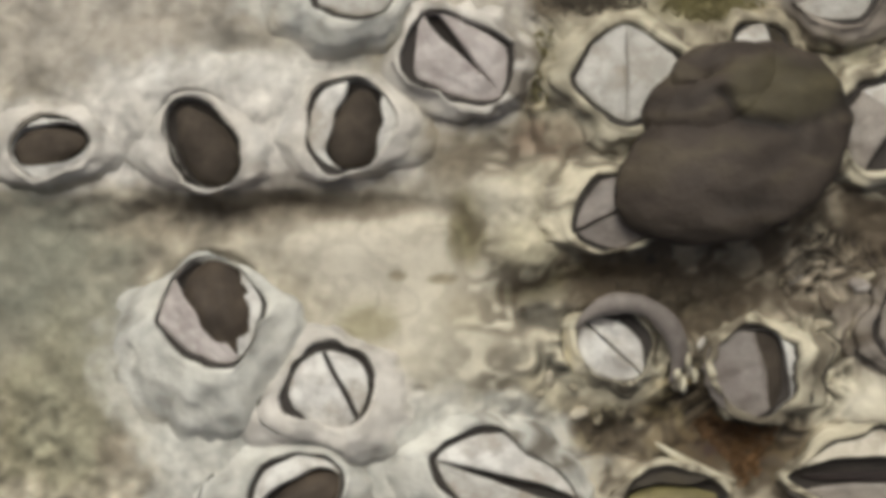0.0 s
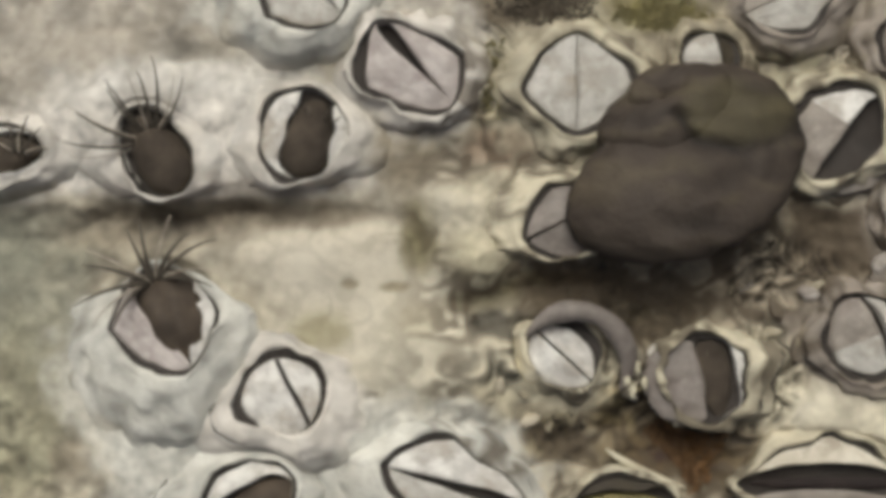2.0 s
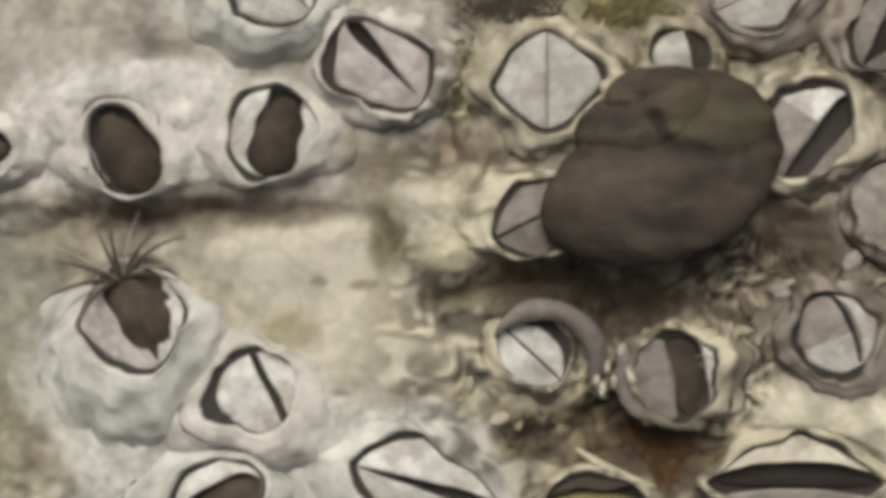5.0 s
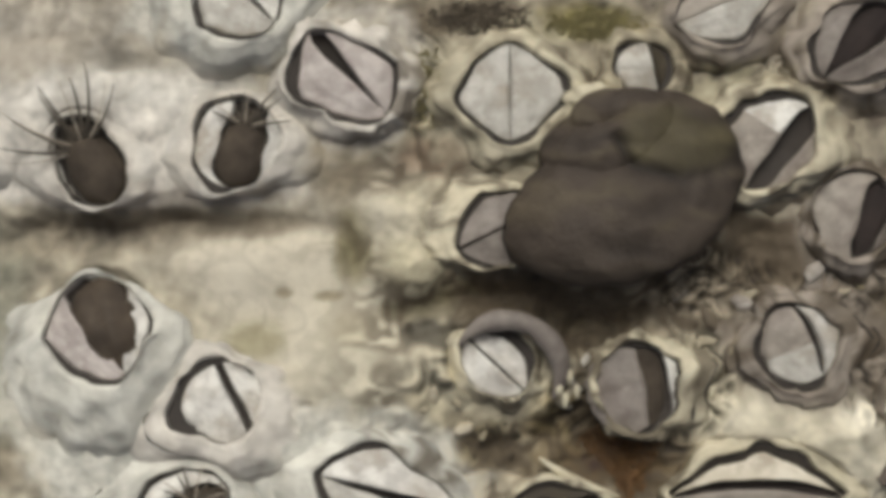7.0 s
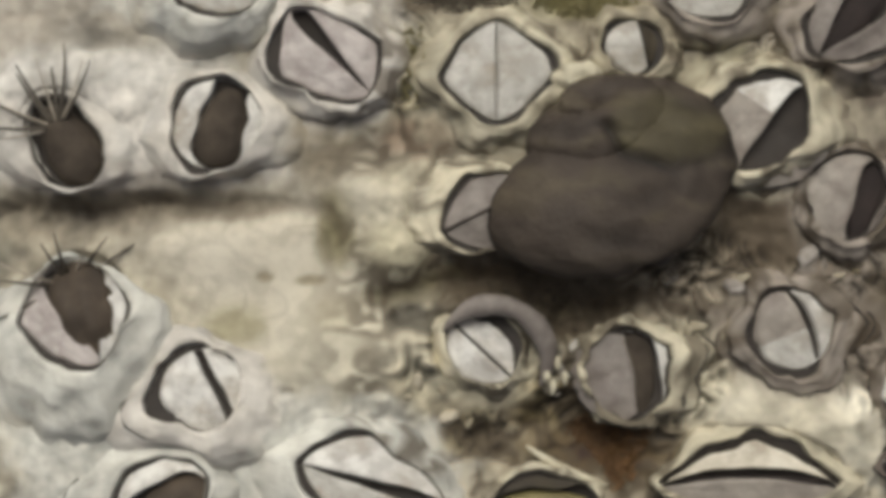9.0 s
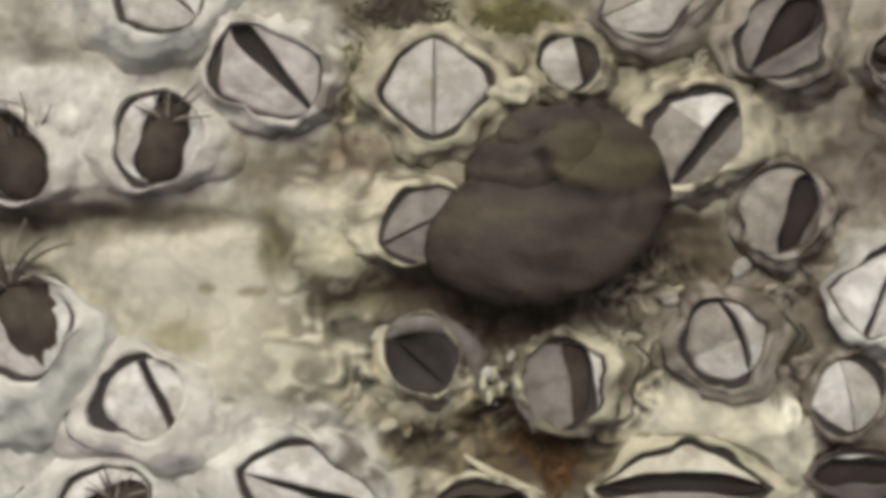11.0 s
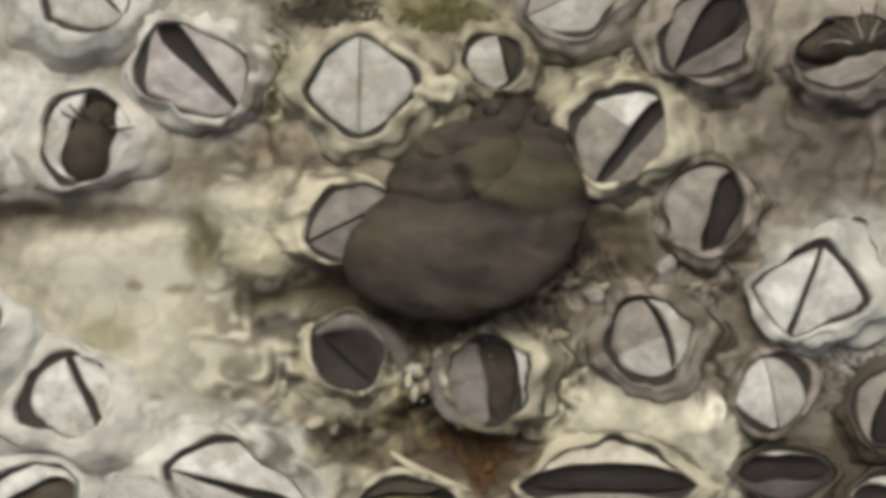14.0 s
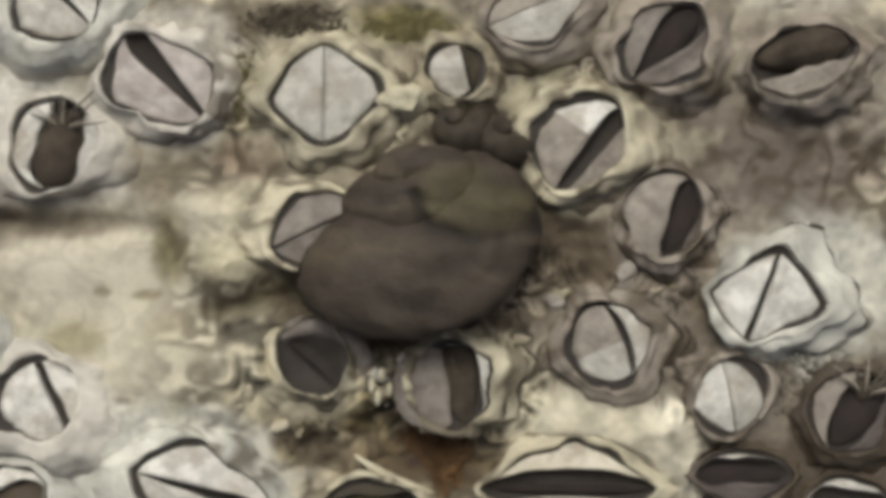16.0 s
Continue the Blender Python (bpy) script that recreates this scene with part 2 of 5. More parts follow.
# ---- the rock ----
# mounds: x, y, radius along x, radius along y, height, then a tint (weight, colour); a few dark tints are painted shade
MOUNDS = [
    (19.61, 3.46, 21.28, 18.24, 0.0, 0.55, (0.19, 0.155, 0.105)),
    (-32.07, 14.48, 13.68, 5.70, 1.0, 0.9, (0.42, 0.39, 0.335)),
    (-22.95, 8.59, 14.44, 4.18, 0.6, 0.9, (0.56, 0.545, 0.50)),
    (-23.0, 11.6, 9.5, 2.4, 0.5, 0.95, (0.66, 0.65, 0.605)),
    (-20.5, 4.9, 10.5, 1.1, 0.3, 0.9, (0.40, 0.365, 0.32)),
    # dark spot of the shadow under the row, put into the tint
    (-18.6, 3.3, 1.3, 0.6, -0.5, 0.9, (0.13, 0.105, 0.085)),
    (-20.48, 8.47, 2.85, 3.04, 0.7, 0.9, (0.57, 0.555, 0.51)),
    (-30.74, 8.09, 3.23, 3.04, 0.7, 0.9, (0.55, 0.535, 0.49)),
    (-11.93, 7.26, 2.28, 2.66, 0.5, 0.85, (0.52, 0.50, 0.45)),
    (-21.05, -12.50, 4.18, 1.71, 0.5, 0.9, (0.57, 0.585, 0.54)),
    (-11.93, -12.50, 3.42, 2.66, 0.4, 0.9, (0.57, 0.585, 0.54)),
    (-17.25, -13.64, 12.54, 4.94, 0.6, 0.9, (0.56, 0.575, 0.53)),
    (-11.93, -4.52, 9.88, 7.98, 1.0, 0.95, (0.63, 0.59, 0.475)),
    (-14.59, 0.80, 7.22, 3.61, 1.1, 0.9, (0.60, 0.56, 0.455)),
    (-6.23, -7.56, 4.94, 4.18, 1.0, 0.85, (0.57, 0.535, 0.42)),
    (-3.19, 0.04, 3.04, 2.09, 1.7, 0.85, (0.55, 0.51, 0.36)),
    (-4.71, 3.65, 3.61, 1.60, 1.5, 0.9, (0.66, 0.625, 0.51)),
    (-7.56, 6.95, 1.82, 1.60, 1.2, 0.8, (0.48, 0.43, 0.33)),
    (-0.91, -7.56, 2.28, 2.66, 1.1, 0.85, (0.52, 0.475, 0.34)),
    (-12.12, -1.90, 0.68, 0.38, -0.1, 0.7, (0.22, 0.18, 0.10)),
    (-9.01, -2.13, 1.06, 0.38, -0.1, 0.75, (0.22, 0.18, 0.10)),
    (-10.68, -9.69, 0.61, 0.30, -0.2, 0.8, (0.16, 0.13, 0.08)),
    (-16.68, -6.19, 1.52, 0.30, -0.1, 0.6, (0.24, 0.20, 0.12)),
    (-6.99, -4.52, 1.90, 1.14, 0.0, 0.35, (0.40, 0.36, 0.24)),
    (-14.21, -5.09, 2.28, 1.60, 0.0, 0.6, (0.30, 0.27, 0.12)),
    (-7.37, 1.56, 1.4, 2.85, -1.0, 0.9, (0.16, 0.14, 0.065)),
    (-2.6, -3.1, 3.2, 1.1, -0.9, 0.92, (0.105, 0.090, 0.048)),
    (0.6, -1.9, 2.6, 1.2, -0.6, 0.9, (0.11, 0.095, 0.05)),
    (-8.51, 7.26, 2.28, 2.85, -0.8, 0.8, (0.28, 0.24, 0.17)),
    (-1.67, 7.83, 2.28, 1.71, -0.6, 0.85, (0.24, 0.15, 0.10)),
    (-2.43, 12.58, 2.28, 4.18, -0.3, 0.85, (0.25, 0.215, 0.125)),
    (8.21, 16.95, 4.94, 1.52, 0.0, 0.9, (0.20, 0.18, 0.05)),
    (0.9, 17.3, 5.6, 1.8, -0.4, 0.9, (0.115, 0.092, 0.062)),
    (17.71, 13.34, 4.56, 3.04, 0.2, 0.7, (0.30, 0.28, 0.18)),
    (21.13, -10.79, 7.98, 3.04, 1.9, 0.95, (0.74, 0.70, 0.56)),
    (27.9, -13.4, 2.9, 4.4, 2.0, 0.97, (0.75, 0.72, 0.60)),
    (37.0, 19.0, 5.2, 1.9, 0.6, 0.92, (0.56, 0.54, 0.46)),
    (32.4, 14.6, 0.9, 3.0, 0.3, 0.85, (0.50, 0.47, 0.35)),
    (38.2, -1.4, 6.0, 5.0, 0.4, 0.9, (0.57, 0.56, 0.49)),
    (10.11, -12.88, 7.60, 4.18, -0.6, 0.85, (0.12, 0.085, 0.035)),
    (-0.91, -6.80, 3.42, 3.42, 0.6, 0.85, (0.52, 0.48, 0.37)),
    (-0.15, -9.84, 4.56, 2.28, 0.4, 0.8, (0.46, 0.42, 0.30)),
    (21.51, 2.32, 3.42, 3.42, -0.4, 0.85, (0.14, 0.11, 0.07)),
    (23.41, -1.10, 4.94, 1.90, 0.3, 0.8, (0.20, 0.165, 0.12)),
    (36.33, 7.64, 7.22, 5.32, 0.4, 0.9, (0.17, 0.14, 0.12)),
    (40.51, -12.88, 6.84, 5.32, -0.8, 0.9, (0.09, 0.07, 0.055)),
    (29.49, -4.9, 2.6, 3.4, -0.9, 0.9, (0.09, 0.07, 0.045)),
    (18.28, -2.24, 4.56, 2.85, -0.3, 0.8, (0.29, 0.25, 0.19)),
    # dark weed and shade at the snail's lower edge, both in the tint
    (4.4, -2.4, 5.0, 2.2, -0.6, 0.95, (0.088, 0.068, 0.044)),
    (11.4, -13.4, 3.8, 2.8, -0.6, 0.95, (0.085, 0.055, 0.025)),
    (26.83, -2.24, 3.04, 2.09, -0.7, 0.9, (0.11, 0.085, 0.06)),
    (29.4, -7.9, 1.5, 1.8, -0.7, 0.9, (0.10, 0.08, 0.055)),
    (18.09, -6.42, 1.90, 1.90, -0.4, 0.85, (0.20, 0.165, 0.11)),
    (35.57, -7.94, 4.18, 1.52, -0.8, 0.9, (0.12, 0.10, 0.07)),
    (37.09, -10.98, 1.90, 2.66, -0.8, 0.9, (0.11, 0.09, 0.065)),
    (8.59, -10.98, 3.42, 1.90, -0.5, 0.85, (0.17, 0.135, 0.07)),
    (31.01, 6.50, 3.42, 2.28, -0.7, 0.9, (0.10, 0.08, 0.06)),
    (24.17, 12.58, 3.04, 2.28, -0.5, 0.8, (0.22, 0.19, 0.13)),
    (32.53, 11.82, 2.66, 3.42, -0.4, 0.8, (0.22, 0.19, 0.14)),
    # shade below the snail, painted as a dark tint
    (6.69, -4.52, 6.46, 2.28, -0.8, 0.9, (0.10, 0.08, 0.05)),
    (8.21, -9.84, 4.18, 2.28, -0.3, 0.8, (0.20, 0.16, 0.08)),
    # shadow band along the lower side of the row, painted in
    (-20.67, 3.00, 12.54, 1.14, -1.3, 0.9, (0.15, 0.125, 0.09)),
    (-20.29, -6.42, 4.18, 0.95, -0.5, 0.5, (0.30, 0.27, 0.17)),
    (1.75, -12.50, 2.28, 2.28, -0.6, 0.9, (0.17, 0.145, 0.085)),
    (-36.63, -2.24, 7.22, 6.46, -0.2, 0.9, (0.25, 0.255, 0.20)),
    (-36.63, -12.50, 4.94, 4.94, 0.1, 0.8, (0.26, 0.245, 0.145)),
    (-35.2, -10.5, 4.2, 6.5, -0.2, 0.88, (0.29, 0.28, 0.20)),
    (-31.6, -14.2, 1.6, 1.6, -0.4, 0.85, (0.22, 0.19, 0.14)),
    # lower edge of that painted shadow band
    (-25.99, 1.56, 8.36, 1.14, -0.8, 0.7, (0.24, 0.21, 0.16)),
    (-23.14, 14.40, 2.66, 0.84, -0.7, 0.7, (0.20, 0.19, 0.16)),
    (24.55, 4.22, 3.04, 2.28, -0.4, 0.85, (0.15, 0.12, 0.09)),
    (20.75, 0.04, 2.66, 1.90, -0.4, 0.8, (0.16, 0.13, 0.09)),
    (29.87, 0.80, 1.90, 2.28, -0.4, 0.85, (0.15, 0.12, 0.09)),
    (10.49, -9.84, 1.90, 2.28, -0.5, 0.85, (0.10, 0.075, 0.045)),
    (34.05, 7.07, 5.70, 3.61, 0.0, 0.9, (0.145, 0.12, 0.10)),
    (30.8, 8.0, 3.4, 4.4, -0.2, 0.85, (0.15, 0.122, 0.098)),
    (13.91, 9.92, 3.61, 1.22, -0.3, 0.9, (0.10, 0.075, 0.05)),
    (-28.84, 16.00, 2.28, 0.53, -0.3, 0.5, (0.26, 0.23, 0.19)),
]


SMOOTH = [(-4.5, 4.6, 4.5, 2.6), (34.05, 7.07, 6.46, 4.18), (-12.69, -3.38, 10.64, 8.36), (-11.55, -4.52, 8.36, 6.46), (-14.59, 0.04, 7.60, 3.42), (21.51, -11.36, 7.60, 3.42), (-36.63, -2.24, 7.60, 9.88), (-32.07, 14.48, 11.40, 4.94), (-17.25, -13.64, 11.40, 4.18), (-22.95, 8.59, 12.54, 3.80)]


def calm_at(x, y):
    calm = 1.0
    for cx, cy, rx, ry in SMOOTH:
        calm *= 1 - 0.72 * math.exp(-((x - cx) / rx) ** 2 - ((y - cy) / ry) ** 2)
    return calm


def rock_height(x, y):
    calm = calm_at(x, y)
    z = 2.9 + 0.55 * rough(x, y, 6.0, 1) + calm * (0.8 * rough(x, y, 2.6, 2) + 0.55 * (0.35 - abs(rough(x, y, 1.5, 3))) + 0.35 * (0.3 - abs(rough(x, y, 0.75, 11))) + 0.14 * rough(x, y, 0.4, 10))
    for cx, cy, rx, ry, h, *_ in MOUNDS:
        d = ((x - cx) / rx) ** 2 + ((y - cy) / ry) ** 2
        if d < 6:
            z += h * math.exp(-d * 1.1)
    return z


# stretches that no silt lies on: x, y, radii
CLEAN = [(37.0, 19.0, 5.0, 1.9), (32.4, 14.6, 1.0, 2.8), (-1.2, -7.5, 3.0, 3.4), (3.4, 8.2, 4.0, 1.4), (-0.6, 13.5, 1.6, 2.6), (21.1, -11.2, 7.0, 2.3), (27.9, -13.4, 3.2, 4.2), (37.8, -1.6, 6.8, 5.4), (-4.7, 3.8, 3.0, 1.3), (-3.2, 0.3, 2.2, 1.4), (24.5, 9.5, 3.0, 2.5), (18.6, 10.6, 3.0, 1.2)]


# stretches that lie deep in it; by the snail and in crevices its colour stands for shade
DEEP_AND_SHADED = [(29.2, 0.6, 1.3, 2.6), (30.6, 7.6, 1.8, 1.6), (12.4, -11.7, 3.2, 2.3), (5.2, -2.9, 5.6, 1.3), (29.2, -5.5, 1.6, 2.6), (37.5, -14.2, 8.5, 3.6), (3.0, -13.2, 2.6, 1.5), (9.0, -11.2, 2.2, 1.0), (20.4, 1.6, 2.4, 2.6), (24.6, -0.4, 2.6, 1.0)]


def silt_and_shade_at(x, y):
    """How thickly brown silt and dead weed lie at a place: patches and veins of their own shape, and dark stretches
    painted for shade.
    """
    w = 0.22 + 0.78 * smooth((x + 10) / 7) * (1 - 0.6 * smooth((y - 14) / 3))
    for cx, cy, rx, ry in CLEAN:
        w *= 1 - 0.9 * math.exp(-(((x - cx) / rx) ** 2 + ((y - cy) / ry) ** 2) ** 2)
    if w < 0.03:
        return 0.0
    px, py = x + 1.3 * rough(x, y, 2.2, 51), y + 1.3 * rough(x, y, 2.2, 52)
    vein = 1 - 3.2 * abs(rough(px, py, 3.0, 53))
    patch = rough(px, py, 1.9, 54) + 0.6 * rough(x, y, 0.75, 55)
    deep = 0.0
    for cx, cy, rx, ry in DEEP_AND_SHADED:
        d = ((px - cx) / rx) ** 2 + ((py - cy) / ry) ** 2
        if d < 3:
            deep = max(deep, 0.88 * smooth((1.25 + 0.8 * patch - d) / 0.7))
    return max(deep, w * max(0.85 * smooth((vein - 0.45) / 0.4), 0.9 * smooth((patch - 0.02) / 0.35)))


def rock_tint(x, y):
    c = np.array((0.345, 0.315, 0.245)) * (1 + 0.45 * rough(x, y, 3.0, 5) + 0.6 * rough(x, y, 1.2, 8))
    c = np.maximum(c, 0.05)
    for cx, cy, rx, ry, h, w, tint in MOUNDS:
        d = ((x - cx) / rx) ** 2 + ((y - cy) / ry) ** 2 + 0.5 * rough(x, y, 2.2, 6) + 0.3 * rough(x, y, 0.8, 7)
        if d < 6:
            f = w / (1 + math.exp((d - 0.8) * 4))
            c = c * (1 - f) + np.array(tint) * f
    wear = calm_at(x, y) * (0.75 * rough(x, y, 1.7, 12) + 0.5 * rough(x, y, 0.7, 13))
    f = silt_and_shade_at(x, y)
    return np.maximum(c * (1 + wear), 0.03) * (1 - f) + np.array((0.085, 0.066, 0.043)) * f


SKIRTS = []  # feet of the barnacles, which the crust grows up on: centre, radii, mouth's centre, normal, direction and radii, shell colour
SHELL = {"white": (0.60, 0.575, 0.52), "cool": (0.59, 0.59, 0.535), "cream": (0.55, 0.51, 0.385), "tan": (0.42, 0.38, 0.28), "grey": (0.30, 0.265, 0.225), "brown": (0.115, 0.095, 0.078)}


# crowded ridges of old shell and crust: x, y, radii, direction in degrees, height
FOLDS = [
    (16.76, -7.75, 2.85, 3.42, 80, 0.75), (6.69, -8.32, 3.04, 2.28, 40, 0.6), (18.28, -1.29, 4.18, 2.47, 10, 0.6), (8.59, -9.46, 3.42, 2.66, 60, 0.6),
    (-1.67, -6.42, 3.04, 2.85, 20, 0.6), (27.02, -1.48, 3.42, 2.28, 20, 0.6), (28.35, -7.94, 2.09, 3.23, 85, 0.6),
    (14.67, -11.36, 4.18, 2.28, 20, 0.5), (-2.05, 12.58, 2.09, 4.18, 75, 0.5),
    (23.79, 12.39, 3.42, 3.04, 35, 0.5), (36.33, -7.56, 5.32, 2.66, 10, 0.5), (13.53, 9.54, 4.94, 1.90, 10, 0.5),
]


def crust(x, y):
    """Height and tint of the rock, with the crust that joins the barnacles' feet and leaves their mouths free."""
    z, c, roof = rock_height(x, y), None, 99.0
    for gx, gy, rx, ry, C, nrm, r, col in SKIRTS:
        dx, dy = (x - gx) / rx, (y - gy) / ry
        if dx * dx + dy * dy < 2.9:
            d = math.hypot(dx, dy) + 0.22 * rough(x, y, 2.4, 21) + 0.12 * rough(x, y, 0.9, 22)
            rise = smooth((1.6 - d) / 0.75)
            if rise > 0:
                z += (max(z, 2.9 + 0.42 * (C.z - 2.9)) - z) * rise
                f = (0.6 - 0.1 * smooth((gx + 5) / 8)) * smooth((1.08 - d) / 0.3)
                if f > 0:
                    c = rock_tint(x, y) if c is None else c
                    k = 1 + 0.5 * rough(x, y, 1.3, 23) + 0.4 * rough(x, y, 0.5, 24)
                    c = c * (1 - f) + np.array(col) * max(k, 0.3) * f
        sc, ss, sl, sw = r
        m = math.hypot(((x - C.x) * sc + (y - C.y) * ss) / sl, ((y - C.y) * sc - (x - C.x) * ss) / sw)
        if m < 1.35:
            roof = min(roof, C.z - ((x - C.x) * nrm.x + (y - C.y) * nrm.y) / nrm.z - 0.6 + max(0.0, m - 1.0) * 22 - max(0.0, 1 - m) * 5)
    c = rock_tint(x, y) if c is None else c
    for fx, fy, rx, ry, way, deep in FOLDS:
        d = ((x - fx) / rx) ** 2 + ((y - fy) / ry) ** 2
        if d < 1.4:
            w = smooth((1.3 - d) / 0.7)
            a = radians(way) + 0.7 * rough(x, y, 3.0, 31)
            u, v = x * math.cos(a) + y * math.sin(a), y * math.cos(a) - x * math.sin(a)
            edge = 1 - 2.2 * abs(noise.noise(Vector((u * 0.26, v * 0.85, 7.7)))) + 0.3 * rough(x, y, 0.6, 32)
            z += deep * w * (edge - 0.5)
            # creases tinted darker and ridges lighter: shade put into the colour
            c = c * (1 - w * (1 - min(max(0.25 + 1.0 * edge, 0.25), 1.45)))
    return min(z, roof), c


def build_rock():
    def lines(a, b, step):
        inner = list(np.arange(a, b + step / 2, step))
        out = [1.2 * 1.32 ** k for k in range(32)]
        return [a - d for d in reversed(out)] + inner + [b + d for d in out]

    def ground_at(x, y):
        far = math.hypot(max(abs(x) - 50, 0), max(abs(y) - 27, 0))
        if far > 8:
            swell, w = min(far - 8, 80) / 80, smooth(far / 200)
            z = 2.6 + swell * (1 - w) * (9 * rough(x, y, 60.0, 4) + 5 * rough(x, y, 21.0, 14)) + w * (40 * rough(x, y, 900.0, 4) + 90 * rough(x, y, 2600.0, 15))
            grain = (1 - w) * (0.5 * rough(x, y, 9.0, 5) + 0.5 * rough(x, y, 3.5, 6)) + w * (0.5 * rough(x, y, 700.0, 5) + 0.6 * rough(x, y, 2200.0, 6))
            return x, y, z, np.array((0.30, 0.27, 0.20)) * (1 + grain)
        return x, y, *crust(x, y)
    xs, ys = lines(-46, 48, 0.21), lines(-23, 23, 0.21)
    nx = len(xs)
    made = [ground_at(x, y) for y in ys for x in xs]
    verts = [(x * MM, y * MM, z * MM) for x, y, z, _ in made]
    faces = [(j * nx + i, j * nx + i + 1, (j + 1) * nx + i + 1, (j + 1) * nx + i) for j in range(len(ys) - 1) for i in range(nx - 1)]
    me = bpy.data.meshes.new("ground")
    me.from_pydata(verts, [], faces)
    for f in me.polygons:
        f.use_smooth = True
    me.materials.append(M["rock"])
    ground = new("ground", me)
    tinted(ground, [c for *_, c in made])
    tagged(ground, "pale tan rock crusted with shell, lime and weed", "rock", kind="structure")


# ---- barnacles ----
def pair(v):
    return v if isinstance(v, tuple) else (v, v)


def outline(L, W, widest, power, n):
    """One side of a mouth's outline: half-widths at places s from -1 to 1 along the slit."""
    out = []
    for i in range(n + 1):
        s = -math.cos(math.pi * i / n)
        t = (s - widest) / (1 - widest) if s > widest else (widest - s) / (1 + widest)
        out.append((s * L, W * max(0.0, 1 - t ** power) ** (1 / power)))
    return out


MOUTHS = []  # places that loose crust keeps clear of: x, y, radii
SPECS = {}   # every barnacle's numbers, before any is built
B = {}


def barnacle(key, x, y, L, W, slit, base, *rest, rim=RIM, lean=(90, 18), lip=0.5, seed=1, **how):
    SPECS[key] = (x, y, L, pair(W), slit, base, rest, rim + random.Random(seed).uniform(-0.35, 0.35), lean, lip, seed, how)


def frame_of(spec):
    """The mouth's centre in mm and its turn."""
    x, y, L, W, slit, base, rest, rim, lean, lip, seed, how = spec
    az, tilt = radians(lean[0]), radians(lean[1])
    turn = Matrix.Rotation(tilt, 3, Vector((-math.sin(az), math.cos(az), 0))) @ Matrix.Rotation(radians(slit), 3, "Z")
    return Vector(level(x, y, rim)), turn


def lid_over(x, y, but):
    """The height under which another barnacle's wall stays at x, y, so that no mouth is covered."""
    top = 99.0
    for key, (C, nrm, c, s, lu, lv) in LIDS.items():
        if key == but:
            continue
        dx, dy = x - C.x, y - C.y
        m = math.hypot((dx * c + dy * s) / lu, (dy * c - dx * s) / lv)
        if m < 1.5:
            top = min(top, C.z - (dx * nrm.x + dy * nrm.y) / nrm.z - 0.4 + max(0.0, m - 1.0) * 14 - max(0.0, 1 - m) * 4)
    return top


